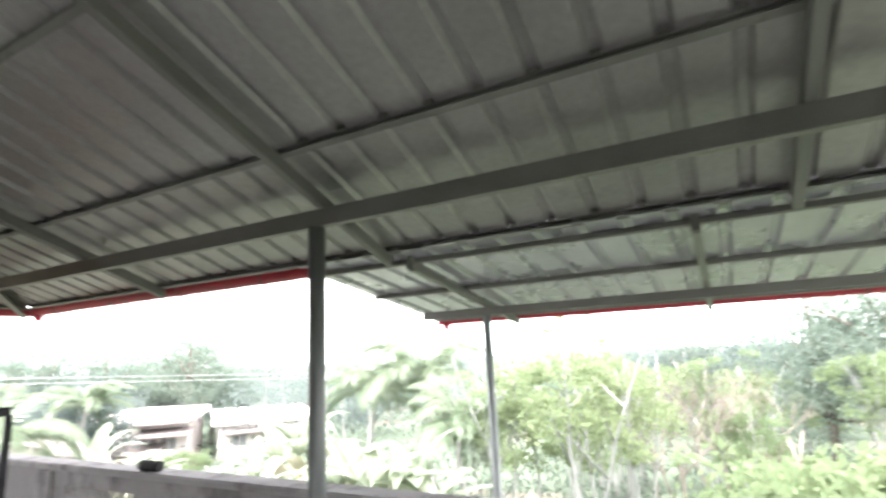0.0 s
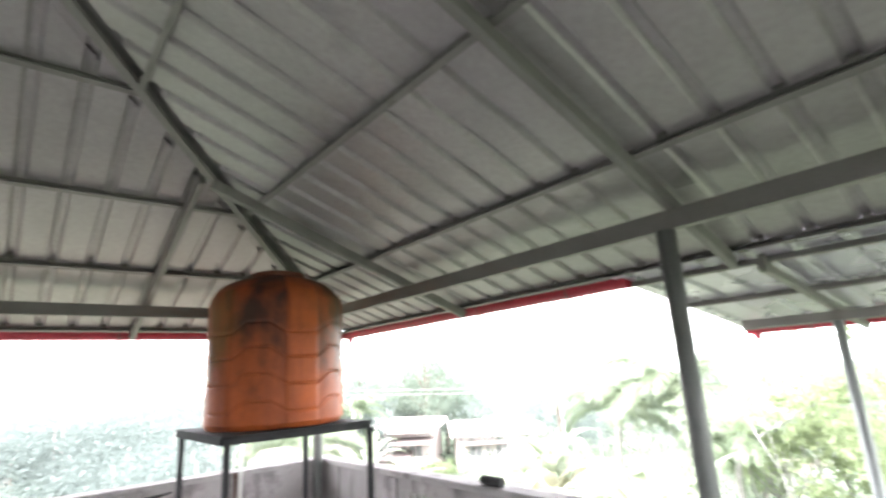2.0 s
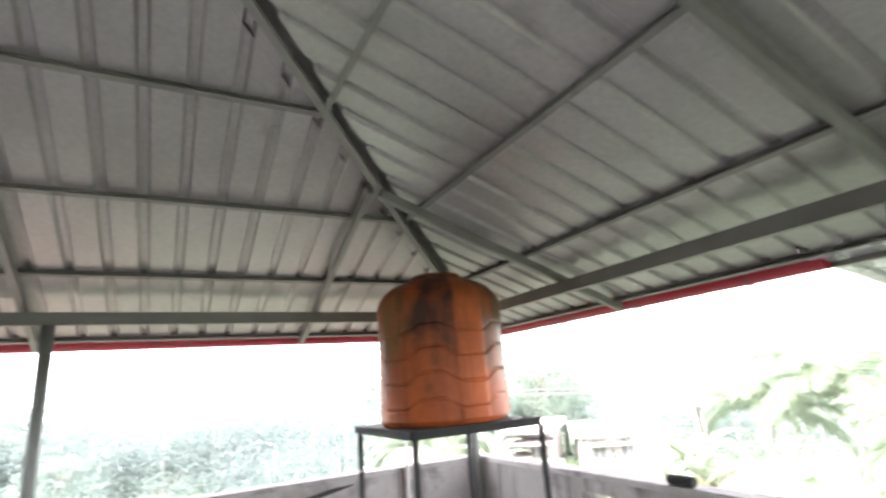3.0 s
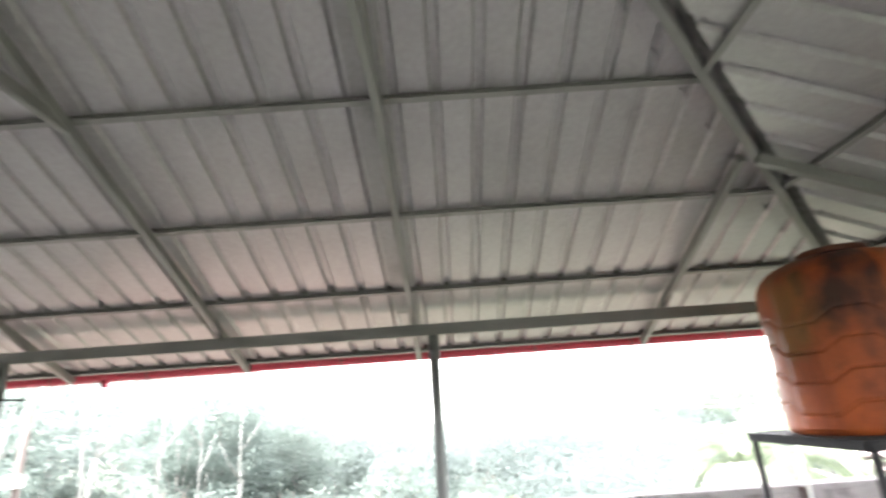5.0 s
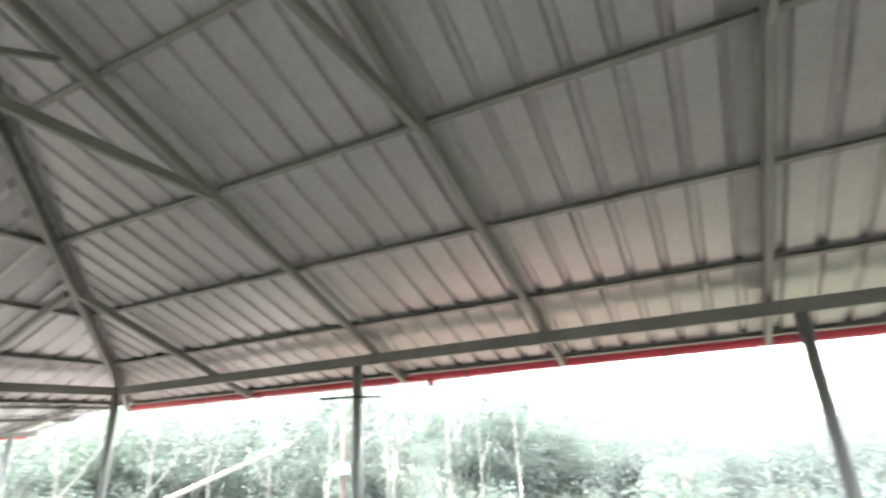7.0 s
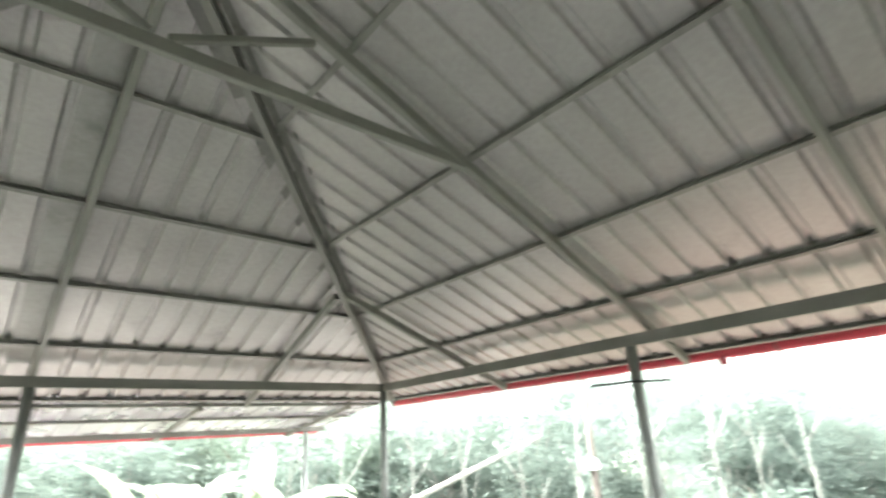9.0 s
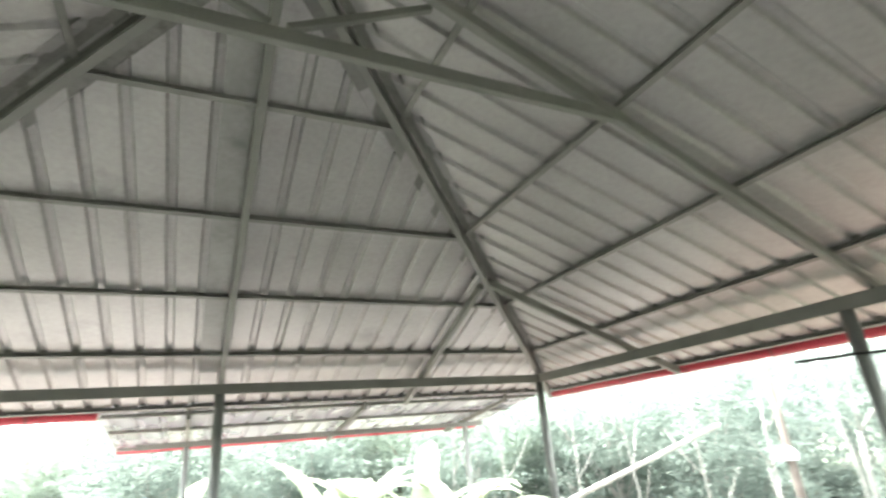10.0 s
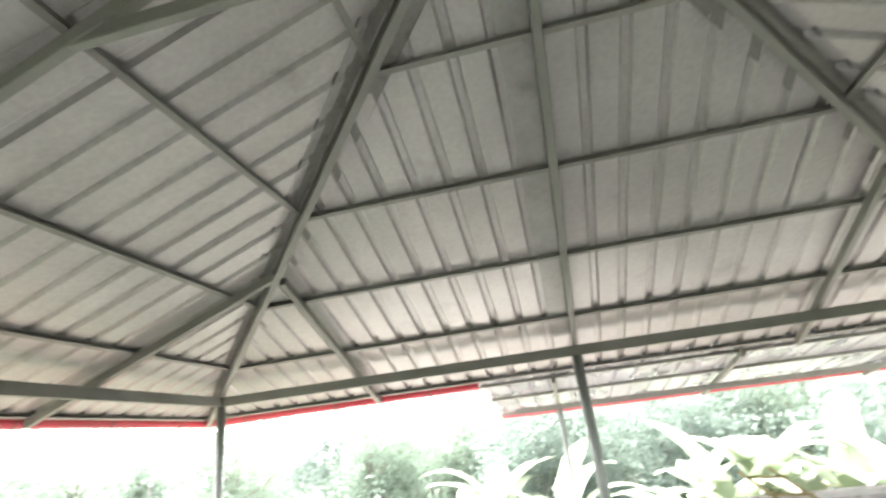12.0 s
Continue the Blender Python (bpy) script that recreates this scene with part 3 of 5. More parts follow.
def wall(name, x0, x1, y0, y1, label):
    ob = empty(name, ((x0 + x1) / 2, (y0 + y1) / 2, 0), label=label, category="parapet", kind="structure")
    put_under(part("wall_body", box(bmesh.new(), x0, x1, y0, y1, 0.0, PAR_TOP - 0.05, 0.006), M_PLASTER, None), ob)
    put_under(part("coping", box(bmesh.new(), x0 - 0.015, x1 + 0.015, y0 - 0.015, y1 + 0.015, PAR_TOP - 0.05, PAR_TOP, 0.01), M_COPING, None), ob)
    return ob


PL = "weathered grey plaster parapet with dark water stains"
wn_ = empty("parapet_north", (LX / 2, 0.1, 0), label="weathered grey plaster parapet with a pierced vent block", category="parapet", kind="structure")
VX0, VX1, VZ0, VZ1 = 1.69, 2.62, 0.4, 0.7
for nm, q in (("wall_body", (-0.25, VX0, 0.08, 0.24, 0.0, PAR_TOP - 0.05)), ("wall_body", (VX1, LX + 0.3, 0.08, 0.24, 0.0, PAR_TOP - 0.05)),
              ("wall_body", (VX0, VX1, 0.08, 0.24, 0.0, VZ0)), ("wall_body", (VX0, VX1, 0.08, 0.24, VZ1, PAR_TOP - 0.05)),
              ("pilaster", (1.28, 1.5, 0.05, 0.078, 0.0, PAR_TOP - 0.06))):
    put_under(part(nm, box(bmesh.new(), *q), M_PLASTER, None), wn_)
put_under(part("coping", box(bmesh.new(), -0.265, LX + 0.315, 0.065, 0.255, PAR_TOP - 0.05, PAR_TOP, 0.01), M_COPING, None), wn_)
for k in range(9):
    x = VX0 + 0.03 + k * 0.1
    for s in (-1, 1):
        x2 = min(max(x + s * 0.3, VX0 + 0.005), VX1 - 0.005)
        z2 = VZ0 + 0.3 * abs(x2 - x) / 0.3
        if abs(x2 - x) > 0.03:
            put_under(part("lattice_bar", bar(bmesh.new(), (x, 0.1 + 0.015 * s, VZ0 + 0.002), (x2, 0.1 + 0.015 * s, z2 - 0.002), 0.024, 0.03, (0, 1, 0)), M_COPING, None), wn_)
wall("parapet_west", -0.25, -0.055, -LY - 0.062, 0.062, PL)
wall("parapet_south", -0.25, LX + 0.3, -LY - 0.25, -LY - 0.08, PL)
wall("parapet_east", LX + 0.12, LX + 0.28, -LY - 0.06, 0.06, PL)
tagged(part("house_walls", box(bmesh.new(), -0.25, LX + 0.3, -LY - 0.2, 0.24, GROUND_Z - 0.4, -0.152), M_WALL, None), "painted walls of the house under the terrace", "house wall", kind="structure")

# ---- ground ----
def ground_at(x, y):
    """The land falls away to the north-west, and rolls a little."""
    r = math.hypot(x - 4.4, y + 6.3)
    fall = -0.055 * max(0.0, (-(x - 4.4) * 0.75 + (y + 6.3) * 0.66) - 9)
    fall = max(fall, -3.2)
    near = min(max((r - 11) / 10, 0), 1)
    return GROUND_Z + fall + near * 0.5 * noise.noise(Vector((x * 0.05, y * 0.05, 3))) + near * 0.12 * noise.noise(Vector((x * 0.4, y * 0.4, 7)))


rs = [0, 4, 8, 11, 14, 17, 20, 24, 28, 33, 39, 46, 55, 66, 80, 100, 130, 180, 260, 400, 700, 1300, 2500]
SEG = 96
gv = [(4.4 + r * math.cos(k * math.tau / SEG), -6.3 + r * math.sin(k * math.tau / SEG)) for r in rs for k in range(SEG)]
gm = bpy.data.meshes.new("ground")
gm.from_pydata([(x, y, ground_at(x, y)) for x, y in gv], [], [(i * SEG + k, i * SEG + (k + 1) % SEG, (i + 1) * SEG + (k + 1) % SEG, (i + 1) * SEG + k) for i in range(len(rs) - 1) for k in range(SEG)])
tagged(part("ground", gm, M_GROUND, None, smooth=True), "brown soil with patches of grass", "ground", kind="structure")

# unseen slab, added to bounce light up onto the southern roof undersides
tagged(part("yard", box(bmesh.new(), -5.0, 9.5, -LY - 12.0, -LY - 2.2, GROUND_Z - 0.6, GROUND_Z + 0.06, 0.02), M_BOUNCE_SLAB, None), "unseen pale concrete slab added south of the house to bounce light", "yard", kind="structure")

# ---- water tank on its stand ----
TX, TY, TR, TZ, TH = 1.25, -1.02, 0.572, 1.385, 1.33


def tank_material():
    m = mat("orange_tank_plastic", (0.55, 0.12, 0.028), rough=0.55, var=0.16, scale=3.0, bump=0.05, bump_scale=40, stain=(0.42, 0.09, 0.022), stain_scale=2.6, stain_at=0.5, drip=(0.3, 0.065, 0.02), drip_at=0.54, spec=0.4)
    t = m.node_tree
    b = t.nodes["Principled BSDF"]
    src = b.inputs["Base Color"].links[0].from_socket
    co = t.nodes.new("ShaderNodeTexCoord")
    nz = t.nodes.new("ShaderNodeTexNoise")
    nz.inputs["Scale"].default_value, nz.inputs["Detail"].default_value = 1.0, 6
    runs = t.nodes.new("ShaderNodeMapping")       # stains run down the wall
    runs.inputs["Scale"].default_value = (7, 7, 4.0)
    t.links.new(co.outputs["Object"], runs.inputs["Vector"])
    t.links.new(runs.outputs[0], nz.inputs["Vector"])

    def calc(op, a, b=None, c=None):
        k = t.nodes.new("ShaderNodeMath")
        k.operation = op
        for i, v in enumerate((a, b, c)):
            if isinstance(v, (int, float)):
                k.inputs[i].default_value = v
            elif v is not None:
                t.links.new(v, k.inputs[i])
        return k.outputs[0]

    xyz = t.nodes.new("ShaderNodeSeparateXYZ")
    t.links.new(co.outputs["Object"], xyz.inputs[0])
    turn = calc("MULTIPLY", calc("ARCTAN2", xyz.outputs["Y"], xyz.outputs["X"]), 180 / math.pi)
    ends = t.nodes.new("ShaderNodeMapRange")      # one raised panel has been washed clean
    ends.inputs["From Min"].default_value, ends.inputs["From Max"].default_value = 12.5, 14.5
    ends.inputs["To Min"].default_value, ends.inputs["To Max"].default_value = 0.3, 1.0
    t.links.new(calc("ABSOLUTE", turn), ends.inputs["Value"])
    for at, size, colour in (((0.05, 0.0, 1.2), 1.15, (0.1, 0.018, 0.011)), ((0.16, -0.56, 0.85), 0.3, (0.2, 0.085, 0.02)), ((0.48, -0.28, 0.94), 0.34, (0.02, 0.009, 0.007)), ((0.46, 0.34, 0.9), 0.4, (0.07, 0.045, 0.018))):
        flat = t.nodes.new("ShaderNodeVectorMath")
        flat.operation = "MULTIPLY"
        flat.inputs[1].default_value = (1, 1, 0.62)
        t.links.new(co.outputs["Object"], flat.inputs[0])
        d = t.nodes.new("ShaderNodeVectorMath")
        d.operation = "DISTANCE"
        d.inputs[1].default_value = (at[0], at[1], at[2] * 0.62)
        t.links.new(flat.outputs[0], d.inputs[0])
        add = t.nodes.new("ShaderNodeMath")
        add.operation = "MULTIPLY_ADD"
        add.inputs[1].default_value, add.inputs[2].default_value = 0.8, -0.38
        t.links.new(nz.outputs["Fac"], add.inputs[0])
        s = t.nodes.new("ShaderNodeMath")
        s.operation = "ADD"
        t.links.new(d.outputs["Value"], s.inputs[0])
        t.links.new(add.outputs[0], s.inputs[1])
        r = t.nodes.new("ShaderNodeMapRange")
        r.inputs["From Min"].default_value, r.inputs["From Max"].default_value = size * 0.2, size * 1.05
        r.inputs["To Min"].default_value, r.inputs["To Max"].default_value = 0.85, 0.0
        t.links.new(s.outputs[0], r.inputs["Value"])
        mix = t.nodes.new("ShaderNodeMix")
        mix.data_type = "RGBA"
        t.links.new(calc("MULTIPLY", r.outputs[0], ends.outputs[0]), mix.inputs[0])
        t.links.new(src, mix.inputs[6])
        mix.inputs[7].default_value = (*colour, 1)
        src = mix.outputs[2]
    t.links.new(src, b.inputs["Base Color"])
    return m


def water_tank():
    ob = empty("water_tank", (TX, TY, TZ), label="stained orange plastic water tank on an iron stand", category="water tank")
    nt, nz = 216, 250
    prof = []
    for j in range(nz + 1):
        z = TH * 0.955 * j / nz
        if z < 0.05:
            r = TR - 0.03 * (1 - z / 0.05) ** 2
        elif z < 0.99:
            r = TR
        else:
            q = (z - 0.99) / (TH * 0.955 - 0.99)
            r = 0.19 + (TR - 0.19) * math.sqrt(max(0.0, 1 - q ** 2.3))
        prof.append((r, z))
    vs = []
    for r, z in prof:
        for k in range(nt):
            th = k * math.tau / nt
            a = (math.degrees(th) + 36) % 72 - 36
            band = min(max((13.8 - abs(a)) / 1.8, 0), 1)
            rr = r
            if 0.04 < z < 1.12:
                rr += 0.015 * band
            up = 0.085 * min(max((abs(a) - 13.0) / 14, 0), 1)
            if z < 0.98:
                for g, deep_ in ((0.13, 0.8), (0.34, 1.0), (0.55, 1.0), (0.75, 0.7)):
                    e = (z - g - up) / 0.009
                    rr -= 0.017 * deep_ * math.exp(-e * e)
                    e2 = (z - g - up - 0.03) / 0.02
                    rr += 0.0015 * deep_ * math.exp(-e2 * e2)
            vs.append((rr * math.cos(th), rr * math.sin(th), z))
    faces = [(j * nt + k, j * nt + (k + 1) % nt, (j + 1) * nt + (k + 1) % nt, (j + 1) * nt + k) for j in range(nz) for k in range(nt)]
    faces.append(tuple(range(nt))[::-1])
    faces.append(tuple(nz * nt + k for k in range(nt)))
    me = bpy.data.meshes.new("tank_shell")
    me.from_pydata(vs, [], faces)
    tm = tank_material()
    part("tank_shell", me, tm, ob, smooth=True)
    bm = bmesh.new()
    z = TH * 0.955
    tube(bm, [(0, 0, z - 0.03), (0, 0, z + 0.008), (0, 0, z + 0.01), (0, 0, z + 0.046), (0, 0, z + 0.056), (0, 0, z + 0.066)], [0.2, 0.205, 0.238, 0.238, 0.226, 0.15], 40)
    part("lid", bm, mat("tank_lid_plastic", (0.14, 0.036, 0.014), rough=0.5, var=0.2), ob, "dark orange-brown screw lid", smooth=False)
    return ob


water_tank()


def tank_stand():
    x0, x1, y0, y1, z1 = 0.62, 1.925, -1.67, -0.445, TZ
    cx, cy = (x0 + x1) / 2, (y0 + y1) / 2
    ob = empty("tank_stand", (cx, cy, 0), label="dark iron stand with a plate top and four thin legs", category="stand")
    hx, hy = (x1 - x0) / 2, (y1 - y0) / 2
    part("top_plate", box(bmesh.new(), -hx, hx, -hy, hy, z1 - 0.012, z1, 0.003), M_DARK, ob)
    for a, b in (((-hx, -hy), (hx, -hy)), ((-hx, hy), (hx, hy)), ((-hx, -hy), (-hx, hy)), ((hx, -hy), (hx, hy))):
        s = 0.02
        ax, ay = a[0] - math.copysign(s, a[0]), a[1] - math.copysign(s, a[1])
        bx, by = b[0] - math.copysign(s, b[0]), b[1] - math.copysign(s, b[1])
        part("rim_bar", bar(bmesh.new(), (ax, ay, z1 - 0.062), (bx, by, z1 - 0.062), 0.036, 0.05), M_DARK, ob)
    part("cross_bar", bar(bmesh.new(), (-hx + 0.04, 0, z1 - 0.055), (hx - 0.04, 0, z1 - 0.055), 0.035, 0.042), M_DARK, ob)
    for sx in (-1, 1):
        for sy in (-1, 1):
            px, py = sx * (hx - 0.03), sy * (hy - 0.03)
            part("leg", bar(bmesh.new(), (px, py, 0), (px, py, z1 - 0.06), 0.042, 0.042, (0, 1, 0)), M_DARK, ob)
    return ob


tank_stand()

# ---- small things on the terrace ----
ob = empty("iron_rod", (0.07, -8.55, 2.11), label="thin dark iron rod tied across a steel post", category="rod")
part("rod", tube(bmesh.new(), [(0, -0.42, 0.012), (0, 0.0, 0.004), (0, 0.4, -0.02)], [0.012, 0.012, 0.009], 8), M_DARK, ob)
part("wire_tie", tube(bmesh.new(), [(-0.005, 0.055, -0.012), (0.0, 0.06, 0.022), (-0.004, 0.07, -0.01)], [0.004, 0.004, 0.004], 6), M_DARK, ob)

ob = empty("pipe_stub", (2.73, 0.13, PAR_TOP), label="short black pipe stub lying on the parapet coping", category="pipe stub")
part("stub", tube(bmesh.new(), [(-0.11, 0, 0.038), (-0.105, 0, 0.038), (0.105, 0, 0.038), (0.11, 0, 0.038)], [0.03, 0.038, 0.038, 0.03], 14), M_DARK, ob)

ob = empty("pvc_pipe", (-0.028, -0.87, 0), label="thin white plastic pipe upright against the parapet", category="pipe")
part("pipe", tube(bmesh.new(), [(0, 0, 0), (0, 0.004, 0.8), (0, 0, 1.5)], [0.016, 0.016, 0.016], 12), M_PVC, ob, smooth=True)
part("socket", tube(bmesh.new(), [(0, 0, 0.93), (0, 0, 0.99)], [0.02, 0.02], 12), M_PVC, ob)
ob = empty("rusty_pipe", (-0.03, -0.92, 0), label="thin rusty iron pipe stub against the parapet", category="pipe")
part("pipe", tube(bmesh.new(), [(0, 0, 0), (0, 0, 0.85)], [0.014, 0.014], 10), M_RUST, ob, smooth=True)

ob = empty("dry_frond_stalk", (0.3, -1.7, 0.72), label="dark dry frond stalk leaning on the parapet", category="stalk")
pts = [(0.14, -1.0, -0.8), (0.05, -0.72, -0.28), (0.0, -0.42, 0.02), (-0.03, -0.1, 0.07), (-0.02, 0.12, 0.1)]
part("stalk", tube(bmesh.new(), pts, [0.012, 0.018, 0.026, 0.022, 0.006], 8), M_DARK, ob)


def bamboo_ladder():
    a, b = Vector((1.7, -12.12, 0.0)), Vector((2.73, -12.965, 1.11))
    ob = empty("bamboo_ladder", a, label="weathered yellow bamboo ladder leaning on the parapet", category="ladder")
    side = Vector((0.33, 0.02, 0.03))
    for k, s in enumerate((0, 1)):
        bm = bmesh.new()
        n = 12
        top = 1.0 if k == 0 else 0.97
        p = [side * s + (b - a) * (top * i / n) for i in range(n + 1)]
        tube(bm, p, [0.02 + (0.003 if i % 3 == 0 else 0) - 0.0004 * i for i in range(n + 1)], 8)
        part("rail", bm, M_BAMBOO, ob)
    for f in (0.16, 0.33, 0.49, 0.64, 0.78, 0.92):
        p = (b - a) * f
        part("rung", tube(bmesh.new(), [p - side * 0.12, p + side * 0.5 + Vector((0, 0, 0.004)), p + side * 1.12], [0.014, 0.015, 0.013], 8), M_BAMBOO, ob)
    return ob


bamboo_ladder()


# ---- plants ----
def spot(az, dist, eye):
    return eye[0] - math.sin(radians(az)) * dist, eye[1] + math.cos(radians(az)) * dist


EYE_N, EYE_W, EYE_S = (6.3, -2.5), (5.0, -4.5), (4.6, -6.3)


def leaf_mesh(name, centres, sizes, rng, droop=0.3, narrow=0.42):
    """Many folded leaves, one at each centre, turned at random."""
    n = len(centres)
    d = rng.normal(size=(n, 3))
    d[:, 2] -= droop
    d /= np.linalg.norm(d, axis=1)[:, None]
    s = np.cross(d, rng.normal(size=(n, 3)))
    s /= np.linalg.norm(s, axis=1)[:, None]
    nn = np.cross(d, s)
    L = sizes[:, None]
    w = L * narrow
    v = np.stack([centres - d * L * 0.5, centres + s * w * 0.5 + nn * w * 0.15, centres + d * L * 0.5, centres - s * w * 0.5 + nn * w * 0.15], 1).reshape(-1, 3)
    me = bpy.data.meshes.new(name)
    idx = np.arange(n * 4).reshape(-1, 4)
    me.from_pydata(v.tolist(), [], idx.tolist())
    return me


def tree(height, crown_r, base, clumps, per, leaf, seed, leaf_mat, bark, label, trunk_r=0.12, squash=1.0, trunks=1, name="tree", clump=0.32):
    """A tree at the origin: tapered trunk and limbs, and a crown of leaf clumps with gaps."""
    rng = np.random.default_rng(seed)
    ob = empty(name, (0, 0, 0), label=label, category="tree" if name == "tree" else "shrub", group="trees round the house" if name == "tree" else "shrubs on the slope")
    ch = height - base
    u = rng.normal(size=(clumps, 3))
    u /= np.linalg.norm(u, axis=1)[:, None]
    rad = rng.uniform(0.2, 1.08, clumps) ** 0.6
    lobes = 0.68 + 0.34 * np.sin(np.arctan2(u[:, 1], u[:, 0]) * 3 + seed) * np.cos(u[:, 2] * 4 + seed)
    c = u * (rad * lobes)[:, None] * np.array([crown_r, crown_r, ch / 2 * squash]) + np.array([0, 0, base + ch / 2])
    c[:, 2] = np.minimum(c[:, 2], height)
    bm = bmesh.new()
    tops = []
    for k in range(trunks):
        off = Vector((rng.normal() * 0.25, rng.normal() * 0.25, 0)) if trunks > 1 else Vector()
        lean = Vector((rng.normal() * 0.12, rng.normal() * 0.12, 0)) * (2.2 if trunks > 1 else 1)
        n = 7
        pts = [off + lean * (i / n) ** 1.3 * height * 0.5 + Vector((rng.normal() * 0.04, rng.normal() * 0.04, height * 0.86 * i / n - (0.3 if i == 0 else 0))) for i in range(n + 1)]
        tube(bm, pts, [trunk_r * (1.15 if i == 0 else 1) * (1 - 0.8 * i / n) for i in range(n + 1)], 8)
        tops.append(pts)
    for k in range(min(clumps, 14)):
        pts = tops[k % trunks]
        tgt = Vector(c[k])
        i = min(max(int(len(pts) * min(max((tgt.z - 0.22 * height) / (height * 0.86), 0.25), 0.85)), 1), len(pts) - 2)
        p0 = pts[i]
        mid = p0.lerp(tgt, 0.5) + Vector((0, 0, 0.05 * height * rng.uniform(-0.5, 1)))
        tube(bm, [p0, mid, tgt], [trunk_r * 0.42, trunk_r * 0.28, trunk_r * 0.08], 5)
    part("trunk", bm, bark, ob, smooth=True)
    pos = np.repeat(c, per, 0)
    cr = np.repeat(rng.uniform(0.5, 1.2, clumps), per) * crown_r * clump
    off = rng.normal(size=pos.shape)
    off /= np.linalg.norm(off, axis=1)[:, None]
    pos = pos + off * (cr * rng.uniform(0, 1, len(pos)) ** 0.4)[:, None] * np.array([1, 1, 0.7])
    sizes = leaf * rng.uniform(0.65, 1.35, len(pos))
    tagged(part("crown", leaf_mesh("crown", pos, sizes, rng), leaf_mat, ob), kind="stuff")
    return ob


def plant(proto, x, y, s=1.0, turn=None, sz=None):
    """A copy of proto standing on the ground at x, y."""
    m = Matrix.LocRotScale((x, y, ground_at(x, y) - 0.05), Euler((0, 0, random.uniform(0, 6.28) if turn is None else turn)), (s, s, sz or s))
    return copy_thing(proto, m)


def drop(proto):
    """Takes the first build of a kind away once its copies stand."""
    for o in (*proto.children_recursive, proto):
        bpy.data.objects.remove(o)


def banana_leaf(length, wide, arch, seed, rows=14):
    """One long blade along +x that rises and droops, folded along its midrib, with a torn edge."""
    rng = random.Random(seed)
    bm = bmesh.new()
    prev = None
    x = z = 0.0
    ang = radians(68)
    step = length / rows
    for i in range(rows + 1):
        f = i / rows
        w = wide * 0.5 * max(0.03, math.sin(math.pi * min(1, 0.06 + f * 0.97)) ** 0.55) if f > 0.1 else 0.025
        wl, wr = w * rng.uniform(0.75, 1.05), w * rng.uniform(0.75, 1.05)
        up = 0.22 * w
        nx, nz = -math.sin(ang), math.cos(ang)
        ring = [bm.verts.new((x + nx * up, -wl, z + nz * up)), bm.verts.new((x, 0, z)), bm.verts.new((x + nx * up, wr, z + nz * up))]
        if prev:
            bm.faces.new((prev[0], prev[1], ring[1], ring[0]))
            bm.faces.new((prev[1], prev[2], ring[2], ring[1]))
        prev = ring
        x += math.cos(ang) * step
        z += math.sin(ang) * step
        ang -= arch / rows * (0.6 + 0.9 * f)
    return bm


def banana_plant(seed, height, label, dry=2):
    rng = random.Random(seed)
    ob = empty("banana_plant", (0, 0, 0), label=label, category="banana plant", group="banana plants round the house")
    pts = [(0, 0, -0.2), (0.02, 0, height * 0.3), (0.05, 0.02, height * 0.62)]
    part("stem", tube(bmesh.new(), pts, [0.13, 0.11, 0.07], 12), mat_stem, ob, smooth=True)
    n = 9
    for i in range(n):
        isdry = i < dry
        le = rng.uniform(1.6, 2.3) * height / 3.6
        o = part("leaf", banana_leaf(le, rng.uniform(0.42, 0.6), radians(rng.uniform(115, 150) if isdry else rng.uniform(50, 120)), seed * 31 + i), L_DRY if isdry else L_BANANA, ob, "dry yellow leaf" if isdry else "")
        o.matrix_local = pose(0.05, 0.02, height * (0.5 if isdry else 0.6), 0, rng.uniform(-12, 22), i * 360 / n * 2.4 + rng.uniform(-20, 20))
    return ob


def palm_frond(length, seed):
    """A feather frond: a bent midrib with narrow leaflets down both sides."""
    rng = random.Random(seed)
    bm = bmesh.new()
    n = 34
    pts = []
    x = z = 0.0
    ang = radians(48)
    for i in range(n + 1):
        pts.append((Vector((x, 0, z)), ang))
        x += math.cos(ang) * length / n
        z += math.sin(ang) * length / n
        ang -= radians(125) / n * (0.4 + 1.1 * i / n)
    tube(bm, [p for p, _ in pts[::4]], [0.03 * (1 - 0.85 * i / len(pts[::4])) for i in range(len(pts[::4]))], 5)
    for i in range(5, n):
        p, a = pts[i]
        f = i / n
        ll = 0.95 * math.sin(math.pi * (0.12 + 0.82 * f)) ** 0.7
        for s in (-1, 1):
            for q in (0.0, 0.5):
                base = p.lerp(pts[i + 1][0], q)
                out = Vector((math.cos(a) * 0.5, s * 0.9, math.sin(a) * 0.5 - 0.22 - 0.25 * rng.random())).normalized()
                along = Vector((math.cos(a), 0, math.sin(a))) * 0.032
                tip = base + out * ll * rng.uniform(0.8, 1.1) + Vector((0, 0, -0.12 * ll))
                mid = base + out * ll * 0.5
                va = [bm.verts.new(w) for w in (base - along * 0.4, mid - along, tip, mid + along)]
                bm.faces.new(va)
    return bm


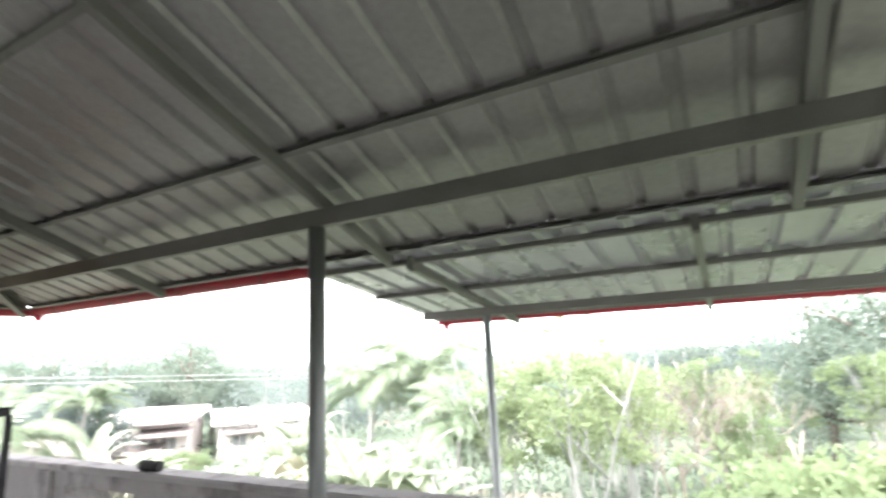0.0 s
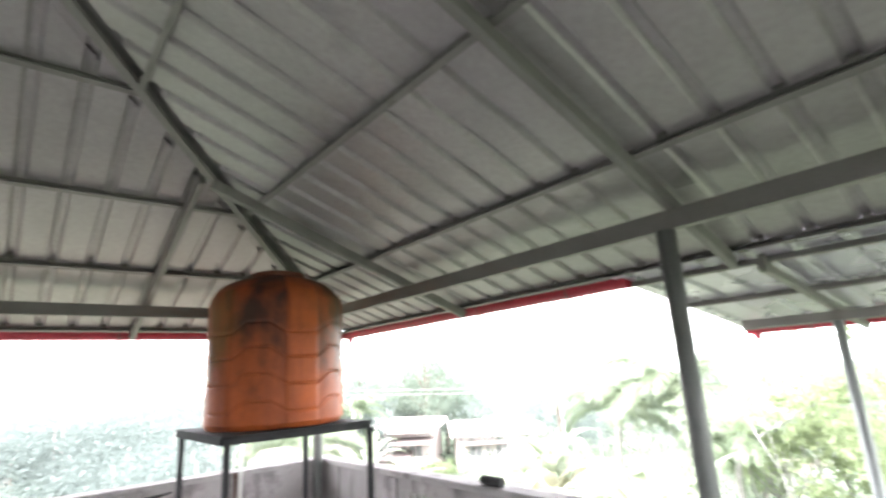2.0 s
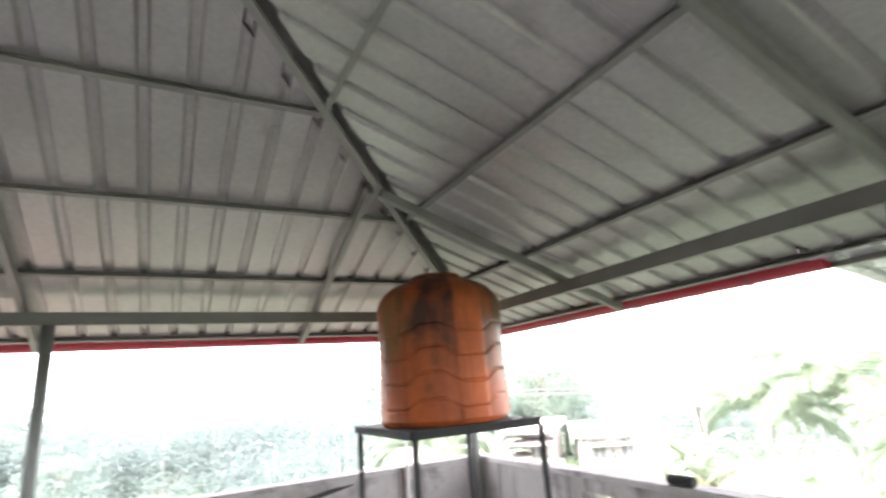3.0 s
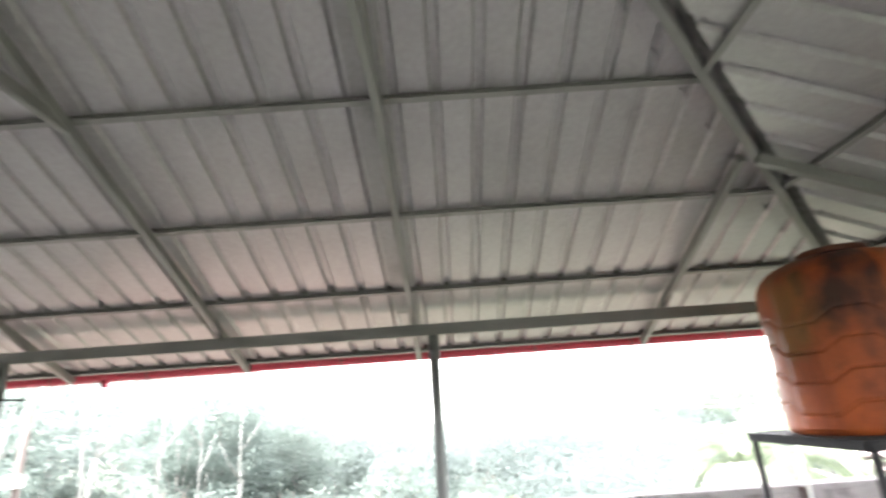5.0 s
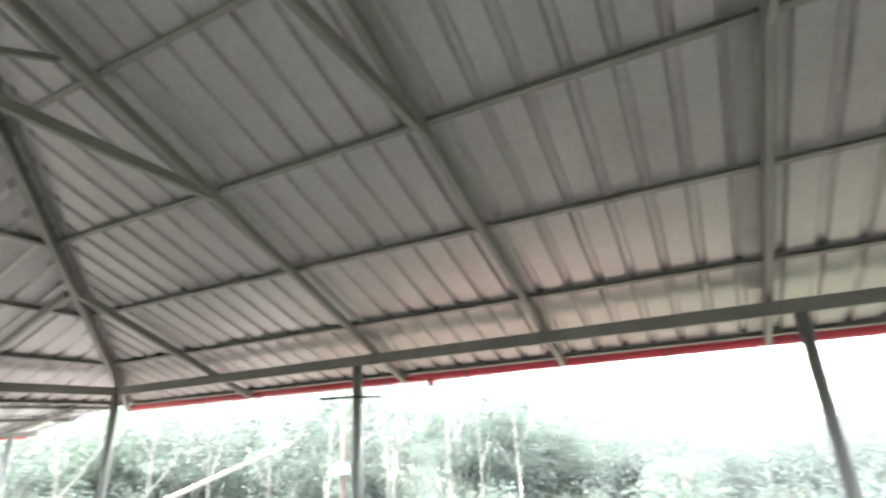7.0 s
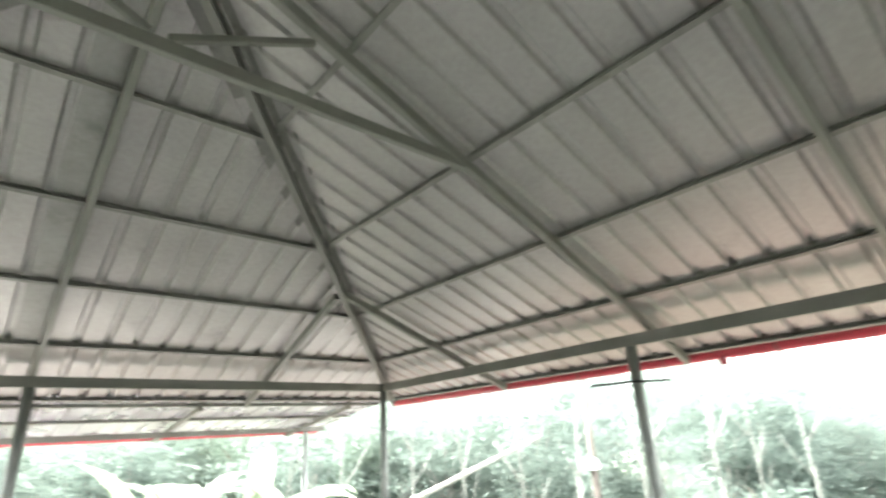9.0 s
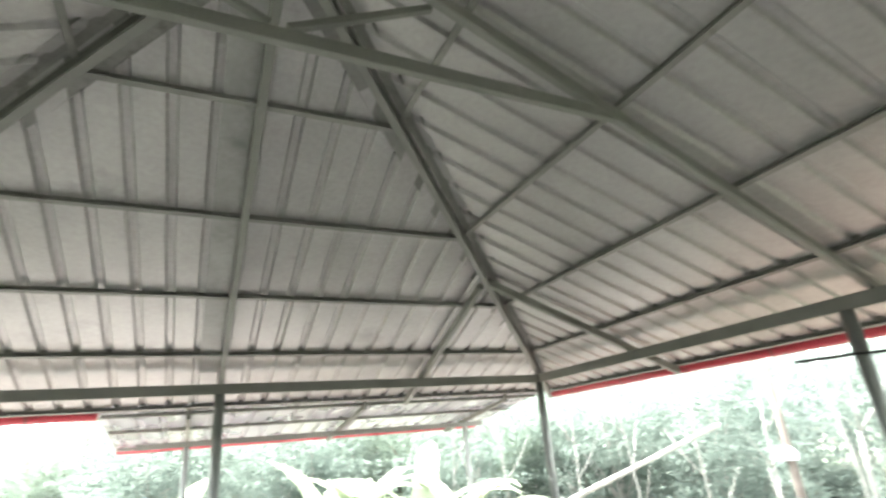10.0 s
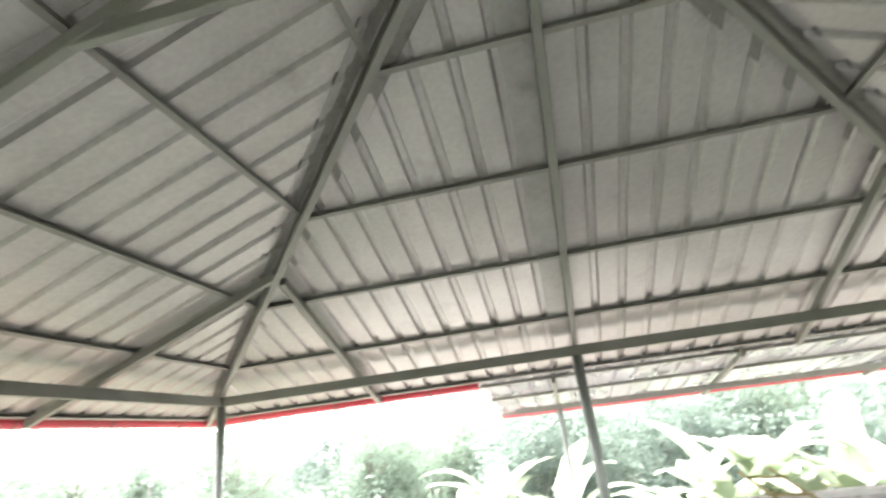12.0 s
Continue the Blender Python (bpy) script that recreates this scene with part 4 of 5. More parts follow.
def coconut_palm(seed, height, label, fronds=17):
    rng = random.Random(seed)
    ob = empty("coconut_palm", (0, 0, 0), label=label, category="palm", group="coconut palms beyond the parapet")
    n = 10
    pts = [(0.5 * (i / n) ** 2, 0.12 * math.sin(i), -0.2 + (height + 0.2) * i / n) for i in range(n + 1)]
    part("trunk", tube(bmesh.new(), pts, [0.19 - 0.009 * i for i in range(n + 1)], 10), M_BARK, ob, smooth=True)
    top = Vector(pts[-1])
    meshes = []
    for i in range(fronds):
        if i < 4:
            o = part("frond", palm_frond(rng.uniform(3.0, 3.8), seed + i), L_PALM, ob)
            meshes.append(o.data)
        else:
            o = part("frond", meshes[i % 4], L_PALM, ob)
        o.matrix_local = pose(top.x, top.y, top.z, 0, rng.uniform(-45, 55) * (0.4 + 0.6 * i / fronds), i * 137.5 + rng.uniform(-10, 10))
    return ob


mat_stem = mat("banana_stem", (0.2, 0.22, 0.09), rough=0.6, var=0.2, scale=6, stain=(0.2, 0.12, 0.06), stain_scale=5, stain_at=0.5)

fresh = [tree(5.6, 1.8, 1.7, 58, 52, 0.14, 11 + k, L_FRESH, M_SAPLING, "slender light-green young tree with pale thin trunks", 0.05, 1.1, 4, clump=0.24) for k in range(2)]
shrub = [tree(2.2, 1.4, 0.2, 50, 72, 0.125, 31 + k, L_FRESH, M_BARK_DARK, "dense light-green shrub on the slope", 0.04, 1.0, 3, name="shrub") for k in range(2)]
forest = [tree(10.5, 2.7, 1.6, 120, 62, 0.165, 51 + k, L_RUBBER, M_BARK, "tall forest tree with a pale bare trunk", 0.09, 1.1, 1, clump=0.36) for k in range(3)]
deep = [tree(8.0, 3.0, 0.8, 130, 76, 0.15, 71 + k, L_DEEP, M_BARK_DARK, "broad dark-green leafy tree", 0.2, 1.1, 1, clump=0.34) for k in range(2)]

bush = [tree(2.6, 1.7, 0.1, 56, 48, 0.125, 99 + k, L_RUBBER, M_BARK_DARK, "grey-green bush under the trees", 0.04, 1.0, 3, name="shrub") for k in range(2)]

# north: young trees, shrubs, palms and bananas
for az, d, s in ((18.5, 13.0, 1.0), (13.0, 12.0, 1.05), (7.5, 13.5, 0.92), (22.5, 15.5, 0.85)):
    plant(random.choice(fresh), *spot(az, d, EYE_N), s)
for az, d, s in ((21, 9.2, 1.0), (17, 8.6, 0.9), (12.5, 9.5, 1.05), (8, 8.4, 0.9), (3.5, 10, 0.95), (-9.5, 9.6, 1.75), (-14.5, 9.2, 1.7), (-20, 10, 1.6), (25, 11, 1.0), (31, 12.5, 0.95), (0, 12.5, 0.9), (57.5, 22, 1.1), (61, 24, 1.2), (53, 30, 1.0)):
    plant(random.choice(shrub), *spot(az, d, EYE_N), s)
for az, d, s in ((-8.5, 25, 1.0), (-13, 23, 1.05), (-19, 24, 1.1), (-25, 23, 1.1), (2.5, 36, 0.85), (-2.5, 38, 0.8), (8, 40, 0.8), (15, 42, 0.85)):
    plant(random.choice(deep), *spot(az, d, EYE_N), s)
for az, d, top in ((53.4, 47, 4.6), (51.2, 52, 2.2), (55.6, 50, 3.0), (60.5, 48, 2.6), (64.3, 46, 3.2), (67.6, 48, 3.3), (71.5, 50, 2.6), (57.8, 54, 1.6), (48.5, 55, -0.4)):
    x, y = spot(az, d, EYE_N)
    plant(deep[int(az) % 2], x, y, (1.7 + d * math.tan(radians(top)) - ground_at(x, y)) / 7.6)


def bare_shrub(seed, height):
    """A leafless shrub: a few stems that fork three times into thin twigs."""
    rng = random.Random(seed)
    ob = empty("bare_shrub", (0, 0, 0), label="leafless grey shrub with thin forked twigs", category="shrub", group="bare shrubs on the slope")
    bm = bmesh.new()

    def fork(p, d, length, r, depth):
        q = p + d * length
        tube(bm, [p, p.lerp(q, 0.5) + Vector((rng.gauss(0, 0.04), rng.gauss(0, 0.04), 0)), q], [r, r * 0.85, r * 0.65], 5)
        if depth:
            for k in range(3):
                e = (d + Vector((rng.gauss(0, 0.45), rng.gauss(0, 0.45), rng.uniform(0.0, 0.3)))).normalized()
                fork(q, e, length * rng.uniform(0.6, 0.85), r * 0.6, depth - 1)

    for k in range(3):
        fork(Vector((rng.gauss(0, 0.15), rng.gauss(0, 0.15), -0.1)), Vector((rng.gauss(0, 0.2), rng.gauss(0, 0.2), 1)).normalized(), height * 0.36, 0.035, 3)
    tagged(part("crown", bm, M_BARK_DARK, ob), kind="stuff")
    return ob


bare = [bare_shrub(3 + k, 4.2) for k in range(2)]
for k, (az, d, sc) in enumerate(((3.2, 15.5, 1.0), (0.2, 17, 1.05), (-3.0, 18, 1.0), (5.6, 17.5, 0.95))):
    plant(bare[k % 2], *spot(az, d, EYE_N), sc)
palms = [coconut_palm(5, 5.0, "young coconut palm with drooping feather fronds"), coconut_palm(9, 5.6, "coconut palm with long feather fronds")]
for k, (az, d, s) in enumerate(((35.6, 19, 0.8), (28.6, 17.5, 0.78), (25.2, 13.5, 0.6), (62, 33, 0.75), (68.9, 16.8, 0.72))):
    plant(palms[k % 2], *spot(az, d, EYE_N), s)
bananas = [banana_plant(3, 3.6, "banana plant with broad arching leaves"), banana_plant(8, 3.9, "banana plant with broad torn leaves"), banana_plant(14, 3.3, "banana plant with dry yellow outer leaves", 3)]
for k, (az, d, s) in enumerate(((36.5, 12.5, 0.95), (34.0, 11.2, 0.85), (38.5, 13.5, 0.9), (30.5, 11.8, 0.85), (27.8, 10.6, 0.75), (62.5, 21, 0.95), (60.5, 23, 1.0), (56.5, 20, 0.8), (50.8, 21, 0.72), (65, 19, 0.8), (58.6, 17.5, 0.9), (54.2, 18, 0.85), (44.0, 17, 0.95), (42.2, 16, 1.05), (40.6, 17.5, 1.0), (46.6, 19, 0.75))):
    plant(bananas[k % 3], *spot(az, d, EYE_N), s)
# south: bananas beyond the parapet
for k, (az, d, s) in enumerate(((167, 12.6, 1.27), (164, 13.3, 1.3), (161, 12.4, 1.22), (157.5, 13.2, 1.3), (154.5, 12.7, 1.2), (171, 13.6, 1.25), (-178, 13.5, 1.2), (-172, 15, 1.2), (-165, 14, 1.1))):
    plant(bananas[k % 3], *spot(az, d, EYE_S), s)
for az, d, s in ((175, 17, 1.5), (-175, 16, 1.4), (-168, 17, 1.3), (-160, 18, 1.4), (-153, 19, 1.4), (-146, 20, 1.4), (-139, 20, 1.5), (-131, 21, 1.5), (168, 18, 1.4), (-125, 20, 1.5)):
    plant(random.choice(bush), *spot(az, d, EYE_S), s)
rr = random.Random(4)
far = []        # x, y, height, crown radius of each tree of the far woods


def grow(az, d, eye, top):
    x, y = spot(az, d, eye)
    far.append((x, y, max(1.7 + d * math.tan(radians(top)) - ground_at(x, y), 2.6), rr.uniform(2.4, 3.6)))


# west and south-west: forest with pale trunks
for i in range(200):
    az = rr.uniform(94, 186)
    d = rr.uniform(19, 31) if i < 52 else rr.uniform(30, 62)
    top = 0.6 + 8.6 * min(max((az - 97) / 16, 0), 1) + rr.uniform(-2.0, 1.2)
    if i < 52:
        x, y = spot(az, d, EYE_W)
        sc = min(max((1.7 + d * math.tan(radians(top - 2.2)) - ground_at(x, y)) / 10.5, 0.4), 1.2)
        plant(rr.choice(forest), x, y, sc * rr.uniform(1.0, 1.3), sz=sc)
    else:
        grow(az, d, EYE_W, top)
for i in range(70):
    az = rr.uniform(92, 184)
    x, y = spot(az, rr.uniform(17, 40), EYE_W)
    plant(rr.choice(bush), x, y, rr.uniform(0.9, 1.6))
for i in range(34):
    grow(rr.uniform(68, 98), rr.uniform(26, 44), EYE_W, -0.8 + rr.uniform(-1.4, 0.6))
for i in range(26):
    grow(rr.uniform(54, 80), rr.uniform(34, 52), EYE_W, -0.9 + rr.uniform(-1.2, 0.9))
for i in range(30):
    az = rr.uniform(72, 98)
    x, y = spot(az, rr.uniform(17, 30), EYE_W)
    plant(rr.choice(shrub if i % 3 == 0 else bush), x, y, rr.uniform(0.8, 1.3))
for az, d, top in ((69, 19, -4.6), (72, 22, -3.8), (75, 20, -4.4), (77.5, 24, -3.2), (66.5, 29, -3.0), (70, 30, -2.4), (73.5, 31, -2.2)):
    grow(az, d, EYE_W, top)
for az, d, s in ((150, 21, 0.95), (154.5, 23, 1.0), (158.5, 21.5, 0.95), (162.5, 23.5, 1.0), (167, 22, 1.0)):
    plant(rr.choice(deep), *spot(az, d, EYE_S), s)
# south-east
for i in range(62):
    az = rr.uniform(-184, -112)
    if i < 14:
        d = rr.uniform(22, 30)
        x, y = spot(az, d, EYE_S)
        plant(rr.choice(deep), x, y, (1.7 + d * math.tan(radians(6.0 + rr.uniform(-2.6, 0.9))) - ground_at(x, y)) / 8.0)
    else:
        grow(az, rr.uniform(27, 48), EYE_S, 8.4 + rr.uniform(-3.2, 0.9))
# north slope beyond the young trees
for i in range(34):
    az = rr.uniform(-30, 24)
    x, y = spot(az, rr.uniform(15, 34), EYE_N)
    plant(rr.choice(shrub if i % 2 else fresh), x, y, rr.uniform(0.6, 0.95))
for i in range(40):
    grow(rr.uniform(-34, 92), rr.uniform(40, 62), EYE_N, -0.6 + rr.uniform(-1.5, 0.8))
# far north-west
for az, d, top in ((54, 62, 5.0), (51, 66, 3.2), (57.5, 64, 3.4), (65, 60, 4.6), (68.5, 58, 4.4), (72, 62, 3.4), (62, 66, 2.6), (48, 66, 1.2), (76, 60, 2.2), (81, 62, 1.6), (86, 60, 1.0), (45, 70, 0.2), (41, 72, -0.5), (36, 70, -0.2), (31, 70, 0.1), (25, 64, -0.4)):
    grow(az, d, EYE_N, top + 1.6)
    grow(az + 1.3, d - 4, EYE_N, top + 0.6)
# a closed skyline all round
for i in range(70):
    if not 38 < i * 360 / 70 < 48:
        grow(i * 360 / 70 + rr.uniform(-2, 2), rr.uniform(80, 110), EYE_W, 0.4 + rr.uniform(-0.8, 0.8))
# tall pale woods behind the young trees to the north
for az, d, top in ((6.0, 38, 0.4), (2.5, 35, 1.6), (-1.0, 37, 1.9), (-4.0, 34, 2.2), (-7.5, 36, 2.0), (-11.0, 34, 2.2)):
    grow(az, d, EYE_N, top)


def far_woods():
    """All far trees in one mesh: leaf clouds round thin trunks."""
    rng = np.random.default_rng(77)
    pos, size, tv, tf = [], [], [], []
    for x, y, h, r in far:
        g = ground_at(x, y)
        dist = math.hypot(x - 5, y + 4.5)
        n = 2300 if dist < 34 else 1400
        u = rng.normal(size=(n, 3))
        u /= np.linalg.norm(u, axis=1)[:, None]
        lob = 0.75 + 0.3 * np.sin(np.arctan2(u[:, 1], u[:, 0]) * 3 + x) * np.cos(u[:, 2] * 4 + y)
        low = 0.08 * h
        pos.append(u * (rng.uniform(0.1, 1, n) ** 0.4 * lob)[:, None] * np.array([r * 1.2, r * 1.2, (h - low) / 2 * 1.15]) + np.array([x, y, g + (h + low) / 2]))
        size.append((0.19 if dist < 34 else 0.26) * rng.uniform(0.6, 1.3, n))
        k = len(tv)
        lx, ly = rng.normal(size=2) * 0.4
        for f, w in ((0, 0.14), (0.5, 0.1), (0.9, 0.04)):
            for c, e in ((1, 0), (-0.5, 0.87), (-0.5, -0.87)):
                tv.append((x + lx * f + c * w, y + ly * f + e * w, g - 0.2 + h * f))
        for q in (0, 3):
            for c in range(3):
                tf.append((k + q + c, k + q + (c + 1) % 3, k + q + 3 + (c + 1) % 3, k + q + 3 + c))
    ob = empty("far_woods", (0, 0, 0), label="grey-green woods of leafy trees behind the houses, haze put into the leaf colour", category="woods", kind="stuff")
    part("crowns", leaf_mesh("crowns", np.concatenate(pos), np.concatenate(size), rng, narrow=0.55), L_HAZE_TINT, ob)
    me = bpy.data.meshes.new("trunks")
    me.from_pydata(tv, [], tf)
    part("trunks", me, M_BARK, ob)
    return ob


far_woods()


def misty_hills():
    """Low wooded hills added all round, far off, with mist put into their pale colour."""
    n = 180
    vs, fs = [], []
    for k in range(n):
        a = k * math.tau / n
        ridge = 1 + 0.3 * math.sin(a * 3 + 0.7) + 0.2 * math.sin(a * 7 + 2.1) + 0.12 * math.sin(a * 17 + 0.4)
        for r, h in ((560, -8), (640, 16), (740, 34), (860, 40), (1000, 30)):
            vs.append((4.4 + r * math.cos(a), -6.3 + r * math.sin(a), GROUND_Z + h * ridge if h > 0 else GROUND_Z + h))
    for k in range(n):
        for j in range(4):
            p, q = k * 5 + j, (k + 1) % n * 5 + j
            fs.append((p, q, q + 1, p + 1))
    me = bpy.data.meshes.new("misty_hills")
    me.from_pydata(vs, [], fs)
    tagged(part("misty_hills", me, M_HAZE_HILL, None, smooth=True), "added backdrop hills far behind the trees, mist put into their pale colour", "backdrop", kind="structure")


misty_hills()
for p in fresh + shrub + forest + deep + bush + palms + bananas + bare:
    drop(p)

# a leaning bamboo pole, a weathered pole and pale bare trunks at the forest's edge
a, b = Vector((*spot(176, 17.5, EYE_W), -3.25)), Vector((*spot(133, 14, EYE_W), 1.62))
ob = empty("leaning_pole", a, label="long pale bamboo pole leaning across the forest edge", category="pole")
part("pole", tube(bmesh.new(), [Vector(), (b - a) * 0.3 + Vector((0, 0, 0.05)), (b - a) * 0.65 + Vector((0, 0, 0.08)), b - a], [0.075, 0.07, 0.06, 0.045], 8), M_POLE, ob, smooth=True)
x0, y0 = -8.6, -15.0
g = ground_at(x0, y0)
ob = empty("weathered_pole", (x0, y0, g), label="tapering grey-brown wooden pole with a white box fixed to it", category="pole")
part("shaft", tube(bmesh.new(), [(0, 0, -0.3), (0.02, 0.01, 3.0), (0.0, 0.03, 3.6 - g)], [0.125, 0.105, 0.07], 12), M_POLE_WOOD, ob, smooth=True)
bm = bmesh.new()
bx = [bm.verts.new((0.16 + u, v, 0.66 - g + w)) for w, k in ((0.0, 1.0), (0.2, 1.0), (0.3, 0.55)) for u, v in ((-0.13 * k, -0.22 * k), (0.13 * k, -0.22 * k), (0.13 * k, 0.22 * k), (-0.13 * k, 0.22 * k))]
bm.faces.new(bx[3::-1])
bm.faces.new(bx[8:])
for q in (0, 4):
    for k in range(4):
        bm.faces.new((bx[q + k], bx[q + (k + 1) % 4], bx[q + 4 + (k + 1) % 4], bx[q + 4 + k]))
bmesh.ops.bevel(bm, geom=list(bm.edges), offset=0.012, segments=2, affect="EDGES")
part("box", bm, M_PVC, ob, "white plastic box with a sloped lid")
# a pale tree forking low, with a thinner stem beside it
az = 122.4
x0, y0 = spot(az, 18, EYE_W)
g = ground_at(x0, y0)
side_way = Vector((math.cos(radians(az)), math.sin(radians(az)), 0))
ob = empty("forked_tree", (x0, y0, g), label="pale slender bare tree forking low at the forest edge", category="tree")
up_to = lambda r, z: side_way * r + Vector((0, 0, z - g))
part("trunk", tube(bmesh.new(), [up_to(-0.2, g - 0.3), up_to(-0.08, 0.3), up_to(0.0, 1.15)], [0.075, 0.062, 0.052], 9), M_SAPLING, ob, smooth=True)
for pts, r in (((up_to(0.0, 1.13), up_to(0.4, 1.6), up_to(0.97, 2.4), up_to(1.3, 2.9)), 0.046), ((up_to(0.0, 1.13), up_to(0.06, 1.7), up_to(0.12, 2.1), up_to(0.1, 2.8)), 0.034), ((up_to(0.02, 1.2), up_to(-0.2, 1.45), up_to(-0.3, 1.55)), 0.018)):
    part("limb", tube(bmesh.new(), pts, [r * (1 - 0.6 * k / (len(pts) - 1)) for k in range(len(pts))], 8), M_SAPLING, ob, smooth=True)
part("stem", tube(bmesh.new(), [up_to(-0.24, g - 0.3), up_to(-0.26, 0.6), up_to(-0.42, 2.0), up_to(-0.5, 3.0)], [0.05, 0.044, 0.034, 0.018], 8), M_SAPLING, ob, smooth=True)

for az, d, top, lean in ((117.3, 16.5, 2.0, -0.2), (113.8, 18, 2.4, 0.3), (110.2, 17, 1.4, 0.1), (129.5, 16, 3.0, -0.35), (134.6, 15, 3.2, 0.2), (139.5, 17, 3.6, 0.4), (145.0, 16, 3.2, -0.1), (151.0, 15.5, 3.8, 0.25), (156.5, 17, 4.0, -0.3)):
    x0, y0 = spot(az, d, EYE_W)
    g = ground_at(x0, y0)
    z = 1.7 + d * math.tan(radians(top)) - g
    ob = empty("sapling_trunk", (x0, y0, g), label="slender pale bare trunk at the forest edge", category="trunk", group="slender trunks at the forest edge")
    part("trunk", tube(bmesh.new(), [(0, 0, -0.3), (lean * 0.3, lean * 0.1, z * 0.45), (lean, lean * 0.4, z * 0.8), (lean * 1.6, lean * 0.5, z)], [0.034, 0.028, 0.02, 0.008], 8), M_SAPLING, ob, smooth=True)
    for k, f in enumerate((0.5, 0.66, 0.8)):
        p = Vector((lean * (0.3 + (f - 0.45) * 2), lean * 0.3, z * f))
        q = Vector((math.cos(az + k * 2.3), math.sin(az + k * 2.3), 1.3)) * 0.7
        part("branch", tube(bmesh.new(), [p, p + q * 0.5, p + q + Vector((0, 0, 0.15))], [0.022, 0.015, 0.006], 6), M_SAPLING, ob, smooth=True)

# ---- undergrowth ----
ur = np.random.default_rng(8)
n = 7500
ua, ud = ur.uniform(0, math.tau, n), 10.5 + 62 * ur.uniform(0, 1, n) ** 1.5
ux, uy = 4.4 + ud * np.cos(ua), -6.3 + ud * np.sin(ua)
keep = ((np.abs(ux - 4.4) > 6.4) | (np.abs(uy + 6.3) > 10.5)) & ~((ux > -5.3) & (ux < 9.8) & (uy < -14.6) & (uy > -25.1))
ux, uy, ud = ux[keep], uy[keep], ud[keep]
uz = np.array([ground_at(x, y) for x, y in zip(ux, uy)])
per = 15
up = np.repeat(np.stack([ux, uy, uz], 1), per, 0)
spread = np.repeat(0.35 + ud * 0.012, per)
up = up + ur.normal(size=up.shape) * spread[:, None] * np.array([1, 1, 0.5]) + np.array([0, 0, 0.35])
tagged(part("undergrowth", leaf_mesh("undergrowth", up, np.repeat(0.16 + ud * 0.004, per) * ur.uniform(0.6, 1.4, len(up)), ur, 0.0), L_WEED, None), "low green undergrowth of weeds and saplings", "undergrowth", kind="stuff")


# ---- houses and wires ----
def house(x, y, turn, w, dpt, h, roof_h, label):
    z = ground_at(x, y) - 0.4
    ob = empty("house", (x, y, z), label=label, category="house", group="neighbouring houses")
    ob.rotation_euler = (0, 0, radians(turn))
    hw, hd = w / 2, dpt / 2
    part("wall", box(bmesh.new(), -hw, hw, -hd, hd, 0, h + 0.4, 0.02), M_WALL, ob)
    bm = bmesh.new()
    o = 0.5
    zr = h + 0.4
    vs = [bm.verts.new(p) for t in (0.0, 0.12) for p in ((-hw - o, -hd - o, zr + t), (hw + o, -hd - o, zr + t), (hw + o, hd + o, zr + t), (-hw - o, hd + o, zr + t), (-hw * 0.55, 0, zr + roof_h + t), (hw * 0.55, 0, zr + roof_h + t))]
    for q in ((0, 1, 5, 4), (1, 2, 5), (2, 3, 4, 5), (3, 0, 4)):
        bm.faces.new([vs[i + 6] for i in q])
        bm.faces.new([vs[i] for i in q][::-1])
    for i in range(4):
        j = (i + 1) % 4
        bm.faces.new((vs[i], vs[j], vs[j + 6], vs[i + 6]))
    part("roof", bm, M_TILE, ob)
    part("sunshade", box(bmesh.new(), -hw - 0.45, hw + 0.45, -hd - 0.7, -hd - 0.004, 2.55, 2.65, 0.01), M_WALL, ob)
    for wx in (0.26,):
        win = part("window", box(bmesh.new(), wx * w - 0.55, wx * w + 0.55, -hd - 0.03, -hd + 0.04, 1.3, 2.4, 0.01), M_HOLE, ob, "dark shuttered window")
        for k in (-0.56, 0.0, 0.56):
            part("window_frame", box(bmesh.new(), wx * w + k - 0.035, wx * w + k + 0.035, -hd - 0.06, -hd - 0.032, 1.26, 2.44), M_WALL, win)
    part("door", box(bmesh.new(), -0.05 * w - 0.45, -0.05 * w + 0.45, -hd - 0.03, -hd + 0.04, 0.4, 2.45, 0.01), M_HOLE, ob, "dark panel door")
    return ob


